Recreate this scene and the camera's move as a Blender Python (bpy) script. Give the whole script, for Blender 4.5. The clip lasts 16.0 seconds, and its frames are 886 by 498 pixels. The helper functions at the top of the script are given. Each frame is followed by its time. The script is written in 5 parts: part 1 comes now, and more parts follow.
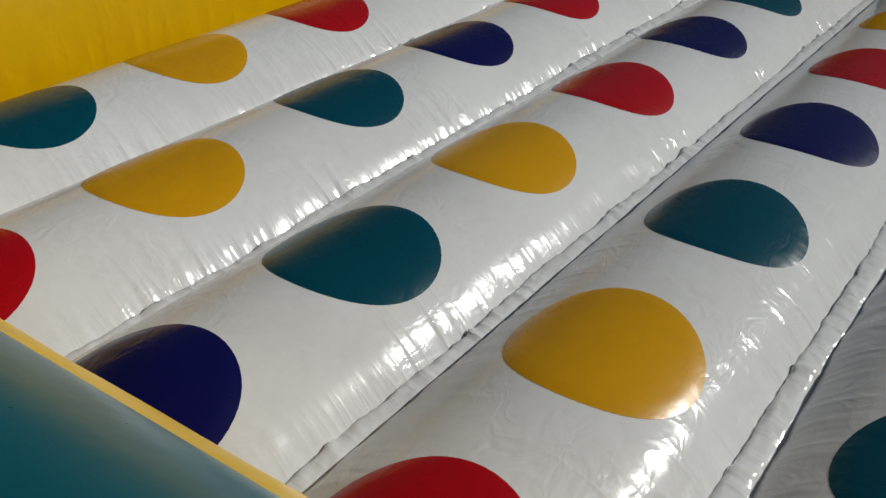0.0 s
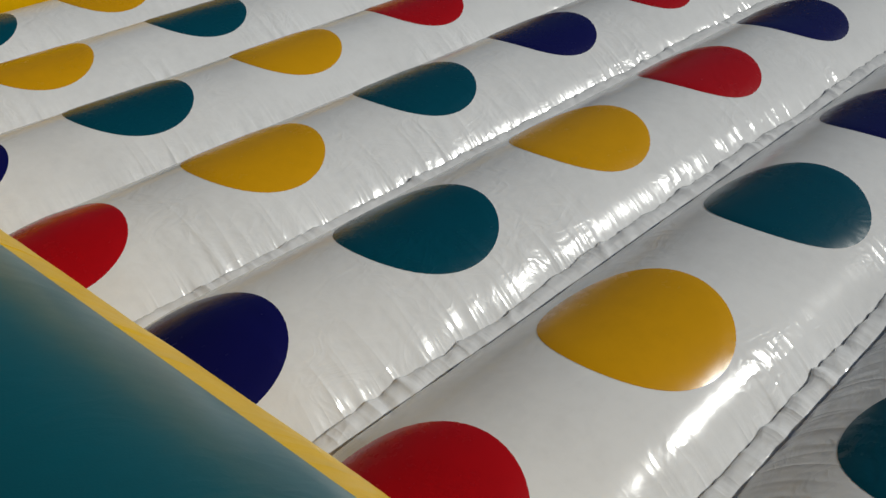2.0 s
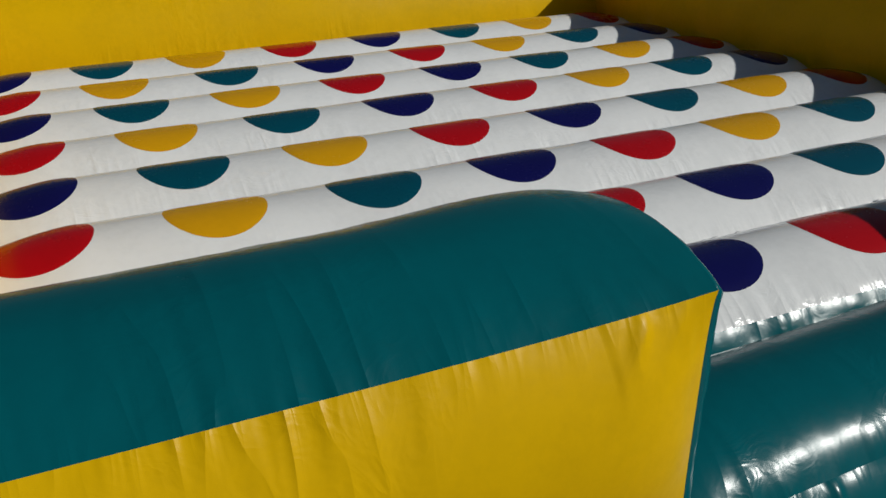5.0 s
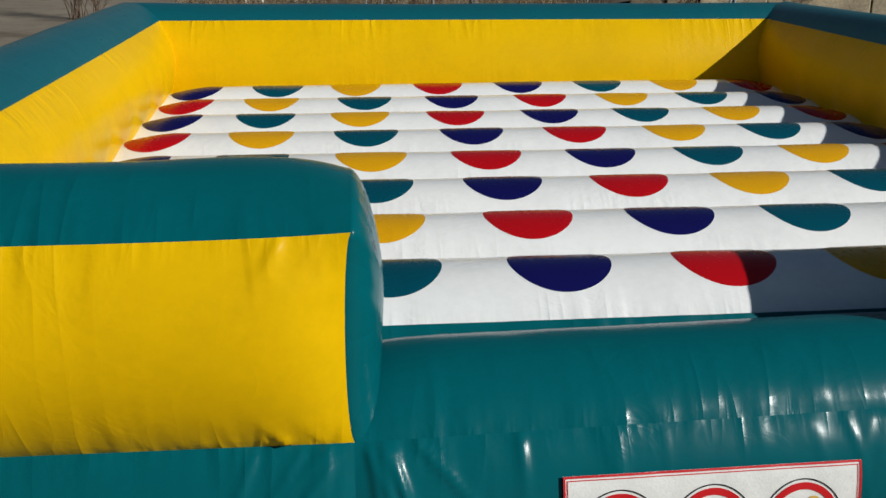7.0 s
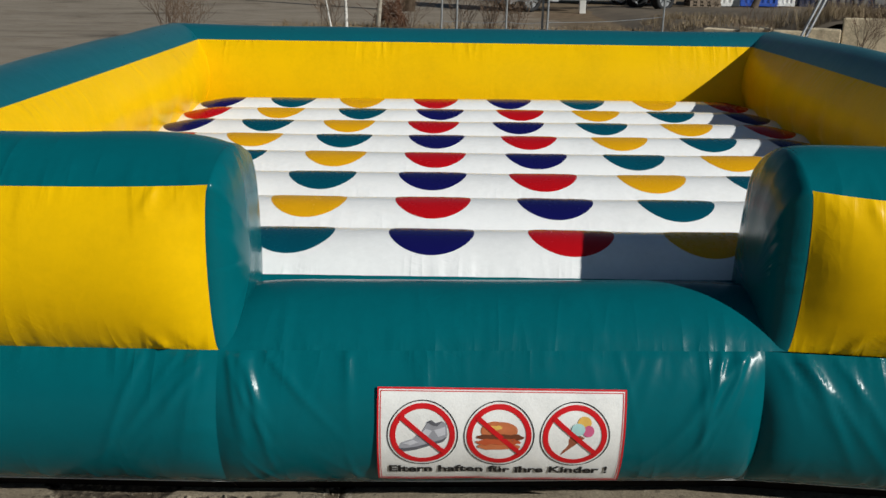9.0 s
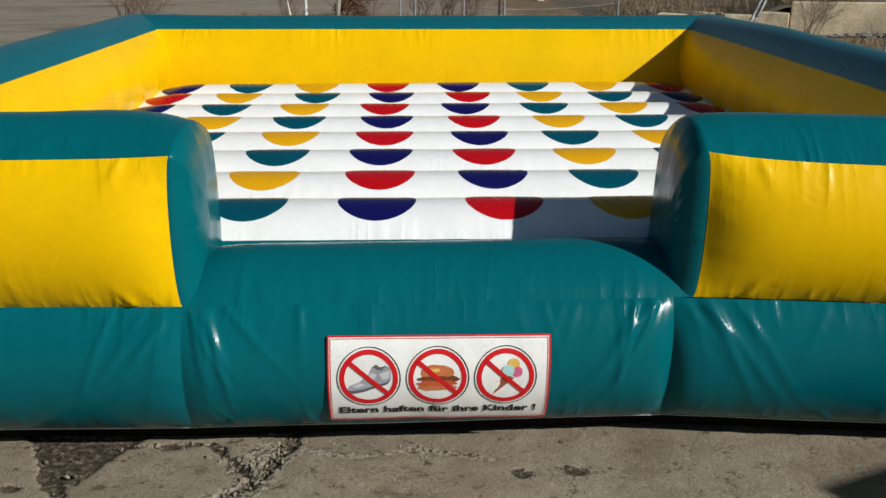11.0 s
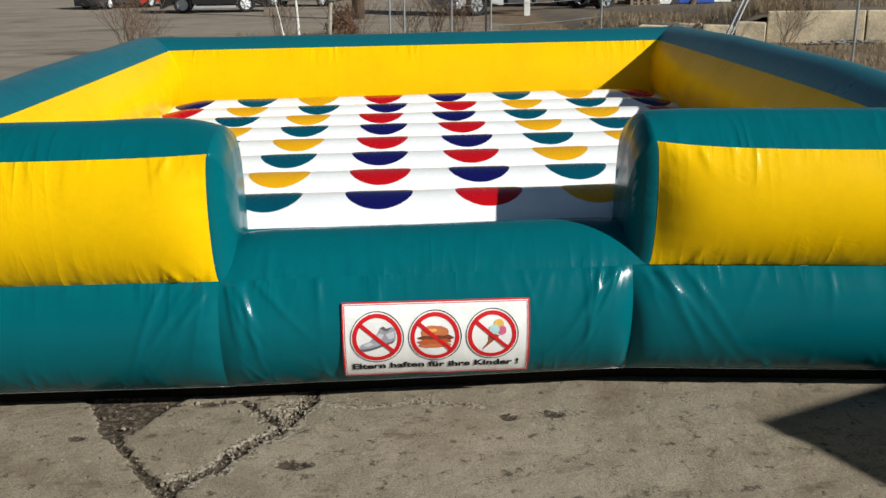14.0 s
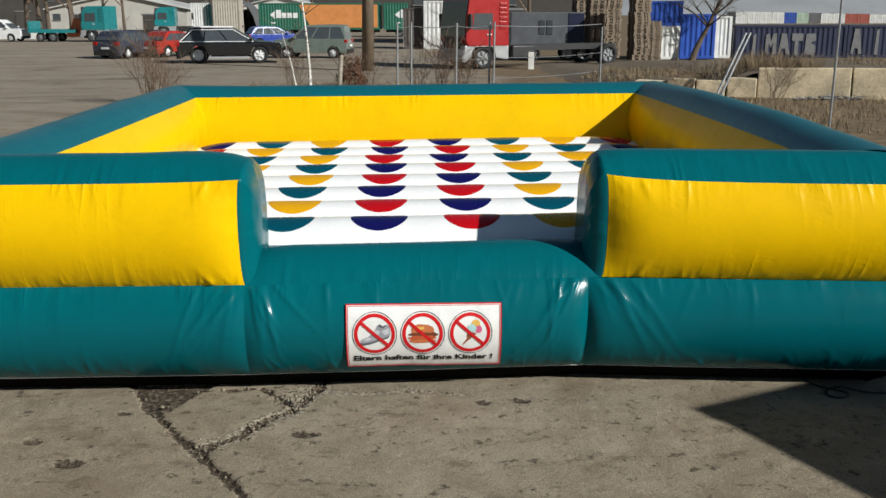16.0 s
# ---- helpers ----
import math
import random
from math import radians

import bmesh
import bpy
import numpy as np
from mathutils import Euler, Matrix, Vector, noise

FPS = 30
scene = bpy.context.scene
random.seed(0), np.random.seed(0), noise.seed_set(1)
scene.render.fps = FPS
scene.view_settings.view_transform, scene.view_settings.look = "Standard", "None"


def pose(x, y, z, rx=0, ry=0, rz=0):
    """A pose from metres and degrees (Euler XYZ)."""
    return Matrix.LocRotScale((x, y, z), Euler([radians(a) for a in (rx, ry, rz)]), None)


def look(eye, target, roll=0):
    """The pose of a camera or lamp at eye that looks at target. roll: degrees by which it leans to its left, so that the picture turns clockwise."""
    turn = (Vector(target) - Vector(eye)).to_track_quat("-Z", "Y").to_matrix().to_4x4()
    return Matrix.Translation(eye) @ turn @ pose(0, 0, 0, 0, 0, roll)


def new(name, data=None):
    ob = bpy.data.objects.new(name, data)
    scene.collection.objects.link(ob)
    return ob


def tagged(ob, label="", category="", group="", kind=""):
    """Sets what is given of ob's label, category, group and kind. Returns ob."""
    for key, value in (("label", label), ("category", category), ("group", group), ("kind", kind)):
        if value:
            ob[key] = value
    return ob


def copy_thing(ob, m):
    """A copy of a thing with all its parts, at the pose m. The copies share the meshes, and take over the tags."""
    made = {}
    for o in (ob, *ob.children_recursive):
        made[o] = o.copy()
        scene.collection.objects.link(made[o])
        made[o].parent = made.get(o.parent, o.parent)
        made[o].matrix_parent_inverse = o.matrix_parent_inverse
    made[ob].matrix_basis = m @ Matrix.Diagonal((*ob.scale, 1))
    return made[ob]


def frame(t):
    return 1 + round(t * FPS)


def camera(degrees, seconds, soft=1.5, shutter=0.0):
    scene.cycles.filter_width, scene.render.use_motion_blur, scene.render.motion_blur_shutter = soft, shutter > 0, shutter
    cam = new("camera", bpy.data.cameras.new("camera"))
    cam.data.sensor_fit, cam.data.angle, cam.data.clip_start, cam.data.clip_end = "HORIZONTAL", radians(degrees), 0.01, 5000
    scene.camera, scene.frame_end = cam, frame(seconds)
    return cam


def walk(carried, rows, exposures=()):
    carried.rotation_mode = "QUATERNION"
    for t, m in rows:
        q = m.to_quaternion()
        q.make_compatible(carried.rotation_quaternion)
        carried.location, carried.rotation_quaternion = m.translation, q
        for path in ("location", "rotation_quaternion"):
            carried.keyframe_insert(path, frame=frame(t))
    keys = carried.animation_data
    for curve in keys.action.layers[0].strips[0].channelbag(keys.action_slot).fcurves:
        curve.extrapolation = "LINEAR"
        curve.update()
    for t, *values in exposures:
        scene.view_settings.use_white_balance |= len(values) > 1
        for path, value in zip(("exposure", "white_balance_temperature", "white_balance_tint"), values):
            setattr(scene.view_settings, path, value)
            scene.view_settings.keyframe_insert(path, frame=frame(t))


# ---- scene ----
cam = camera(49.47, 16.0)
# seconds, x, y, z, yaw, pitch, roll
PATH = [
    (0, -2.827, 2.443, 1.856, -55.06, -30.42, -2.30),
    (0.5, -2.773, 2.172, 1.821, -51.24, -30.50, -0.37),
    (1, -2.678, 1.883, 1.833, -48.54, -29.68, -0.78),
    (1.5, -2.740, 1.463, 1.872, -49.15, -29.64, 0.23),
    (2, -2.814, 1.064, 1.900, -47.42, -30.78, 1.68),
    (2.5, -2.780, 0.657, 1.927, -43.32, -29.26, 0.36),
    (3, -2.783, 0.209, 1.978, -40.57, -27.19, 1.20),
    (3.5, -2.782, -0.223, 2.014, -38.09, -27.21, 2.12),
    (4, -2.597, -0.660, 2.024, -34.84, -25.71, 0.94),
    (4.2, -2.519, -0.834, 2.047, -33.66, -24.73, 1.46),
    (6.3, -1.508, -2.223, 2.074, -13.14, -21.33, -0.18),
    (6.5, -1.371, -2.313, 2.057, -11.76, -20.46, 0.98),
    (7, -1.041, -2.519, 2.037, -5.79, -18.86, -0.70),
    (7.5, -0.800, -2.750, 2.070, -2.35, -18.01, -0.28),
    (8, -0.582, -3.043, 2.076, -1.42, -19.11, -0.51),
    (8.5, -0.357, -3.204, 2.044, -0.12, -17.43, -2.16),
    (9, -0.226, -3.358, 2.060, 0.54, -17.21, -1.09),
    (9.2, -0.163, -3.452, 2.075, 0.88, -18.07, -0.36),
    (11.3, -0.117, -3.766, 2.069, -2.24, -17.64, -0.83),
    (11.5, -0.128, -3.766, 2.071, -2.64, -17.56, -1.10),
    (12, -0.130, -3.791, 2.070, -3.49, -17.96, -1.31),
    (12.5, -0.104, -3.820, 2.060, -3.19, -17.39, -0.69),
    (13, -0.125, -3.942, 2.067, -3.56, -17.58, -0.56),
    (13.5, -0.157, -4.230, 2.056, -3.35, -18.67, 0.30),
    (14, -0.143, -4.508, 2.126, -2.42, -16.86, 0.70),
    (14.5, -0.089, -4.809, 2.126, -0.80, -16.78, -0.56),
    (15, -0.084, -5.022, 2.172, -1.37, -14.94, -0.13),
    (15.5, -0.139, -5.257, 2.181, -1.72, -14.99, 0.31),
    (16, -0.071, -5.490, 2.194, -1.84, -13.87, 0.10),
]
walk(cam, [(t, pose(x, y, z, 90 + pitch, roll, yaw)) for t, x, y, z, yaw, pitch, roll in PATH],
     exposures=[(0, -1.13), (4.2, -1.1), (6.3, -0.5), (7.0, -0.42), (8.0, -0.34), (9.2, -0.27), (11.3, -0.06), (12.6, 0.06), (14.0, 0.18), (16.0, 0.13)])

# ---------------------------------------------------------------- light
SUN_ELEVATION, SUN_AZIMUTH = 30.5, 127.0      # degrees; azimuth clockwise from +y
sun_data = bpy.data.lights.new("sun", "SUN")
sun_data.energy, sun_data.angle, sun_data.color = 4.9, radians(0.55), (0.985, 0.985, 0.928)
sun = new("sun", sun_data)
sun_from = Vector((math.sin(radians(SUN_AZIMUTH)) * math.cos(radians(SUN_ELEVATION)),
                   math.cos(radians(SUN_AZIMUTH)) * math.cos(radians(SUN_ELEVATION)), math.sin(radians(SUN_ELEVATION))))
sun.matrix_world = look(sun_from * 60, (0, 0, 0))
world = bpy.data.worlds.new("sky")
scene.world = world
world.use_nodes = True
sky = world.node_tree.nodes.new("ShaderNodeTexSky")
sky.sky_type, sky.sun_disc = "NISHITA", False
sky.sun_elevation, sky.sun_rotation = radians(SUN_ELEVATION), radians(SUN_AZIMUTH)
sky.air_density, sky.dust_density, sky.ozone_density = 1.3, 0.3, 2.5
world.node_tree.links.new(sky.outputs[0], world.node_tree.nodes["Background"].inputs[0])
world.node_tree.nodes["Background"].inputs[1].default_value = 0.036
scene.view_settings.exposure = 0.0

# ---------------------------------------------------------------- materials


class Mat:
    """A small helper round one node material."""

    def __init__(self, name, color=(0.5, 0.5, 0.5), rough=0.5, metal=0.0, coat=0.0, spec=0.5):
        self.m = bpy.data.materials.new(name)
        self.m.use_nodes = True
        self.t = self.m.node_tree
        self.b = self.t.nodes["Principled BSDF"]
        self.b.inputs["Base Color"].default_value = (*color, 1)
        self.b.inputs["Roughness"].default_value = rough
        self.b.inputs["Metallic"].default_value = metal
        self.b.inputs["Coat Weight"].default_value = coat
        self.b.inputs["Coat Roughness"].default_value = 0.12
        self.b.inputs["Specular IOR Level"].default_value = spec

    def node(self, kind, **values):
        n = self.t.nodes.new(kind)
        for key, value in values.items():
            n.inputs[key].default_value = value
        return n

    def link(self, a, b):
        self.t.links.new(a, b)

    def coords(self, scale=(1, 1, 1), which="Object"):
        c = self.t.nodes.new("ShaderNodeTexCoord")
        m = self.node("ShaderNodeMapping")
        m.inputs["Scale"].default_value = scale
        self.link(c.outputs[which], m.inputs["Vector"])
        return m.outputs[0]

    def noise(self, scale, detail=4, rough=0.55, vec=None, distortion=0.0):
        n = self.node("ShaderNodeTexNoise", Scale=scale, Detail=detail, Roughness=rough, Distortion=distortion)
        if vec is not None:
            self.link(vec, n.inputs["Vector"])
        return n.outputs["Fac"]

    def ramp(self, fac, stops):
        r = self.t.nodes.new("ShaderNodeValToRGB")
        e = r.color_ramp.elements
        while len(e) < len(stops):
            e.new(0.5)
        for item, (p, c) in zip(e, stops):
            item.position, item.color = p, ((*c, 1) if not isinstance(c, (int, float)) else (c, c, c, 1))
        self.link(fac, r.inputs[0])
        return r.outputs[0]

    def mix(self, fac, a, b, blend="MIX"):
        n = self.t.nodes.new("ShaderNodeMix")
        n.data_type, n.blend_type = "RGBA", blend
        for sock, value in ((n.inputs[0], fac), (n.inputs[6], a), (n.inputs[7], b)):
            if isinstance(value, (int, float)):
                sock.default_value = value
            elif isinstance(value, tuple):
                sock.default_value = (*value, 1)
            else:
                self.link(value, sock)
        return n.outputs[2]

    def math(self, op, a, b=0.0):
        n = self.t.nodes.new("ShaderNodeMath")
        n.operation = op
        for sock, value in zip(n.inputs, (a, b)):
            if isinstance(value, (int, float)):
                sock.default_value = value
            else:
                self.link(value, sock)
        return n.outputs[0]

    def bump(self, height, strength=0.3, distance=0.01, before=None):
        n = self.node("ShaderNodeBump", Strength=strength, Distance=distance)
        self.link(height, n.inputs["Height"])
        if before is not None:
            self.link(before, n.inputs["Normal"])
        self.link(n.outputs[0], self.b.inputs["Normal"])
        return n.outputs[0]

    def color(self, sock):
        self.link(sock, self.b.inputs["Base Color"])

    def rough(self, sock):
        self.link(sock, self.b.inputs["Roughness"])


def plain(name, color, rough=0.6, metal=0.0, vary=0.15, scale=3.0, bump=0.0, coat=0.0):
    """A surface of one colour with stains and grain at two sizes."""
    m = Mat(name, color, rough, metal, coat)
    v = m.coords()
    big, fine = m.noise(scale, 5, 0.6, v), m.noise(scale * 14, 3, 0.6, v)
    f = m.math("ADD", m.math("MULTIPLY", big, 0.65), m.math("MULTIPLY", fine, 0.35))
    dark = tuple(c * (1 - vary * 1.6) for c in color)
    lite = tuple(min(1, c * (1 + vary)) for c in color)
    m.color(m.ramp(f, [(0.3, dark), (0.7, lite)]))
    m.rough(m.ramp(big, [(0.3, max(0.02, rough - 0.08)), (0.7, min(1, rough + 0.08))]))
    if bump:
        m.bump(fine, bump, 0.01)
    return m.m


def vinyl(name, color, rough=0.3, crease_size=9.0, amount=1.0, gloss=0.5, fine=0.2, crumple=0.6, fade=9.0, patch=0.46):
    """Welded PVC tarpaulin. Map u runs along a seam and v is the distance from the nearest one, both in metres:
    sharp creases start at the seams and die out away from them; wide soft dents lie all over."""
    m = Mat(name, color, rough, spec=gloss)
    uv = m.t.nodes.new("ShaderNodeTexCoord").outputs["UV"]
    sep = m.t.nodes.new("ShaderNodeSeparateXYZ")
    m.link(uv, sep.inputs[0])
    u, d = sep.outputs[0], sep.outputs[1]

    def folds(along, away, sharp, bend):
        com = m.t.nodes.new("ShaderNodeCombineXYZ")
        m.link(m.math("MULTIPLY", u, along), com.inputs[0])
        m.link(m.math("MULTIPLY", d, away), com.inputs[1])
        n = m.noise(1.0, 2.0, 0.45, com.outputs[0], bend)
        ridge = m.math("SUBTRACT", 1.0, m.math("MULTIPLY", m.math("ABSOLUTE", m.math("SUBTRACT", n, 0.5)), 6.0))
        return m.math("POWER", m.math("MAXIMUM", ridge, 0.0), sharp)

    v = m.coords()
    patchy = m.ramp(m.noise(2.6, 2, 0.5, v), [(patch, 0.0), (patch + 0.2, 1.0)])
    near = m.math("POWER", 2.718, m.math("MULTIPLY", d, -fade))
    close = m.math("POWER", 2.718, m.math("MULTIPLY", d, -26.0))
    # heights in centimetres
    h = m.math("MULTIPLY", m.math("MULTIPLY", m.math("MULTIPLY", folds(crease_size, 0.9, 1.5, 0.18), near), patchy), 0.75 * amount)
    h = m.math("ADD", h, m.math("MULTIPLY", m.math("MULTIPLY", folds(crease_size * 2.4, 3.0, 1.3, 0.4), close), fine * amount))
    h = m.math("ADD", h, m.math("MULTIPLY", m.noise(4.5, 3, 0.5, v, 0.5), 0.22))
    h = m.math("ADD", h, m.math("MULTIPLY", m.noise(13.0, 2, 0.5, v, 0.4), 0.06))
    crush = m.math("ABSOLUTE", m.math("SUBTRACT", m.noise(9.0, 2, 0.5, m.coords((1.0, 1.7, 0.8)), 1.4), 0.5))
    h = m.math("SUBTRACT", h, m.math("MULTIPLY", m.math("MULTIPLY", crush, patchy), 0.5 * crumple))
    b1 = m.bump(h, 1.0, 0.01)
    m.bump(m.noise(420.0, 1, 0.5, v), 0.04, 0.002, b1)
    stain, grit = m.noise(2.2, 6, 0.65, v), m.noise(30.0, 3, 0.7, v)
    f = m.math("ADD", m.math("MULTIPLY", stain, 0.7), m.math("MULTIPLY", grit, 0.3))
    m.color(m.ramp(f, [(0.25, tuple(c * 0.86 for c in color)), (0.55, color), (0.8, tuple(min(1, c * 1.05) for c in color))]))
    m.rough(m.ramp(f, [(0.3, rough + 0.07), (0.7, rough - 0.05)]))
    return m.m


M_TEAL = vinyl("teal_vinyl", (0.0006, 0.104, 0.126), 0.22, 6.5, 0.9, 0.15, 0.08, 0.5, 5.0, 0.43)
M_TAUT = vinyl("taut_teal_vinyl", (0.0006, 0.106, 0.136), 0.30, 6.5, 0.22, 1.0, 0.10, 0.3, 8.0, 0.46)
M_YELLOW = vinyl("yellow_vinyl", (0.80, 0.474, 0.001), 0.33, 8.0, 1.0, 0.12, 0.12, 0.7, 8.0, 0.44)
M_WHITE = vinyl("white_vinyl", (0.86, 0.86, 0.86), 0.15, 11.0, 0.8, 0.19, 0.28, 0.75, 11.0, 0.41)
M_DOT = {"red": vinyl("red_vinyl", (0.47, 0.004, 0.008), 0.25, 7.5, 1.0, 0.30),
         "yellow": vinyl("dot_yellow_vinyl", (0.74, 0.365, 0.004), 0.25, 7.5, 1.0, 0.30),
         "teal": vinyl("dot_teal_vinyl", (0.0004, 0.068, 0.106), 0.25, 7.5, 1.0, 0.30),
         "navy": vinyl("navy_vinyl", (0.006, 0.006, 0.085), 0.25, 7.5, 1.0, 0.30)}
# near-black without sheen: skirt cloth, and the shade under the tube painted in
M_BLACK = Mat("skirt_shade_black", (0.004, 0.004, 0.0045), 0.95, spec=0.03).m
M_THREAD = plain("white_thread", (0.8, 0.8, 0.8), 0.8)

# ---------------------------------------------------------------- mesh helpers


def place(ob, parent=None):
    if parent is not None:
        ob.parent = parent
    return ob


def mesh_object(name, verts, faces, material, parent=None, uvs=None, smooth=True, label=""):
    me = bpy.data.meshes.new(name)
    me.from_pydata([tuple(v) for v in verts], [], faces)
    if uvs is not None:
        layer = me.uv_layers.new(name="UVMap")
        order = np.empty(len(me.loops), dtype=np.int32)
        me.loops.foreach_get("vertex_index", order)
        layer.data.foreach_set("uv", np.asarray(uvs, dtype=np.float32)[order].ravel())
    if smooth:
        me.polygons.foreach_set("use_smooth", [True] * len(me.polygons))
    me.materials.append(material)
    me.update()
    ob = new(name, me)
    if label:
        tagged(ob, label)
    return place(ob, parent)


def part(name, bm, material, parent=None, label="", smooth=False):
    """Links a bmesh as one mesh object under a thing or a part."""
    me = bpy.data.meshes.new(name)
    bm.normal_update()
    bm.to_mesh(me)
    bm.free()
    if smooth:
        me.polygons.foreach_set("use_smooth", [True] * len(me.polygons))
    me.materials.append(material)
    ob = new(name, me)
    if label:
        tagged(ob, label)
    return place(ob, parent)


def thing(name, label, category, at=None, group="", kind=""):
    ob = new(name)
    ob.empty_display_size = 0.2
    if at is not None:
        ob.matrix_world = at
    return tagged(ob, label, category, group, kind)


def grid_faces(nu, nv, flip=False):
    out = []
    for i in range(nu - 1):
        for j in range(nv - 1):
            a, b, c, d = i * nv + j, (i + 1) * nv + j, (i + 1) * nv + j + 1, i * nv + j + 1
            out.append((a, d, c, b) if flip else (a, b, c, d))
    return out


def arc(p, q, sag, n):
    """n points from p to q on a circular arc that bulges by sag to the left of the way from p to q."""
    p, q = np.array(p, float), np.array(q, float)
    chord = np.linalg.norm(q - p)
    along, left = (q - p) / chord, np.array([-(q - p)[1], (q - p)[0]]) / chord
    r = (chord * chord / 4 + sag * sag) / (2 * sag)
    half = math.asin(min(1, chord / 2 / r))
    if sag > chord / 2:
        half = math.pi - half
    mid = (p + q) / 2 + left * (sag - r)
    return [mid + r * (math.sin(a) * along + math.cos(a) * left) for a in np.linspace(-half, half, n)]


def pucker(u, d, seed, size=0.10, reach=0.07):
    """Height of the creases that run out from a seam at a place u along it and d away from it."""
    a = noise.noise((u / size, d * 2.0, seed)) + 0.5 * noise.noise((u / size * 2.3, d * 5.0, seed + 9))
    return a * math.exp(-d / reach)


# ---------------------------------------------------------------- the inflatable arena: plan and profile
DOT_STEP, ROW_STEP, ROW_SAG, DOT_RADIUS = 0.60, 0.5739, 0.1626, 0.1851
ROW_START = 0.376                 # front edge of the first tube
CREST = 0.886                     # top of the jumping tubes
OUT_LEFT, OUT_RIGHT = -2.952, 2.91     # outer faces of the side walls at the upper seam
FRONT_LEFT, FRONT_RIGHT = -0.225, -0.31   # outer faces of the front walls at the corners
BACK_OUT = 5.71
SEAM_LOW, SEAM_TOP = 0.685, 1.297
GATE_L, GATE_R = -1.031, 1.030    # ends of the yellow panels beside the gateway
GATE_LY, GATE_RY = -0.222, -0.125
SILL_R = 0.945                    # where the threshold ends on the right


def gate_y(x):
    """Front face of the threshold, which stands a little askew."""
    return GATE_LY + (GATE_RY - GATE_LY) * (x - GATE_L) / (GATE_R - GATE_L)


def wall_rise(x, y):
    """The walls behind the front stand lower on the left than on the right."""
    return (0.028 * min(1.0, max(0.0, (x + 2.4) / 4.8)) - 0.014) * min(1.0, max(0.0, y / 1.2))


arena = thing("inflatable_arena", "teal and yellow inflatable arena with a white spotted floor", "inflatable")

# wall profile: w runs from the outer seam (0) to the inner seam (WIDE), z up
WIDE = 0.51
ROUND = arc((0.27, 0.03), (0.028, SEAM_LOW), 0.19, 400)      # full round of the lower tube
FOOT = [p for p in ROUND if p[1] > 0.118][0]                 # stitched foot, where the black skirt starts
FACE = [p for p in ROUND if p[1] >= FOOT[1]]
CHORD = np.array((0.028, SEAM_LOW)) - FOOT
LOW = (tuple(FOOT), (0.028, SEAM_LOW), max(abs(CHORD[0] * (p[1] - FOOT[1]) - CHORD[1] * (p[0] - FOOT[0])) for p in FACE) / float(np.linalg.norm(CHORD)) + 0.022)
# the skirt, run back to the ground as a black fill for the shaded gap
SKIRT_SHADE = ((0.235, 0.003), (FOOT[0] - 0.003, FOOT[1] + 0.003), 0.002)
STITCHES = [((FOOT[0] - 0.006 - k, FOOT[1] + 0.001 + 2 * k), (FOOT[0] - 0.0075 - k, FOOT[1] + 0.0032 + 2 * k), 0.0003) for k in (0.0, 0.006)]
OUTER = ((0.028, SEAM_LOW), (0.0, SEAM_TOP), 0.105)
TOP = ((0.0, SEAM_TOP), (WIDE, SEAM_TOP), 0.112)
INNER = ((WIDE, SEAM_TOP), (WIDE + 0.075, 0.70), 0.108)


TOP_LEFT = ((0.0, SEAM_TOP), (0.54, SEAM_TOP), 0.100)        # the wall left of the gateway is a little wider
INNER_LEFT = ((0.54, SEAM_TOP), (0.615, 0.70), 0.108)


def make_folds(length, seed, count, ends, reach=(0.08, 0.26), slant=0.35, size=1.0, tilt=0.0, thin=1.0):
    """Single folds that start at a seam: place along it, slant, length, half width, height."""
    rng = random.Random(seed)
    out = [(rng.uniform(0, length), rng.gauss(tilt, slant * 0.5), rng.uniform(*reach), thin * rng.uniform(0.012, 0.022), size * rng.uniform(0.002, 0.006)) for _ in range(count)]
    for e, way in ends:
        for _ in range(7):
            out.append((e + way * abs(rng.gauss(0, 0.11)), way * rng.uniform(0.1, 0.9), rng.uniform(*reach), rng.uniform(0.012, 0.020), size * rng.uniform(0.006, 0.014)))
    return out


def fold_height(s, d, folds):
    h = 0.0
    for place_s, slant, reach, half, tall in folds:
        if d < reach * 1.6:
            x = (s - place_s - slant * d) / half
            if abs(x) < 3:
                h += tall * math.exp(-x * x) * min(1, d / 0.015) * max(0.0, 1 - d / (reach * 1.6)) ** 1.3
    return h


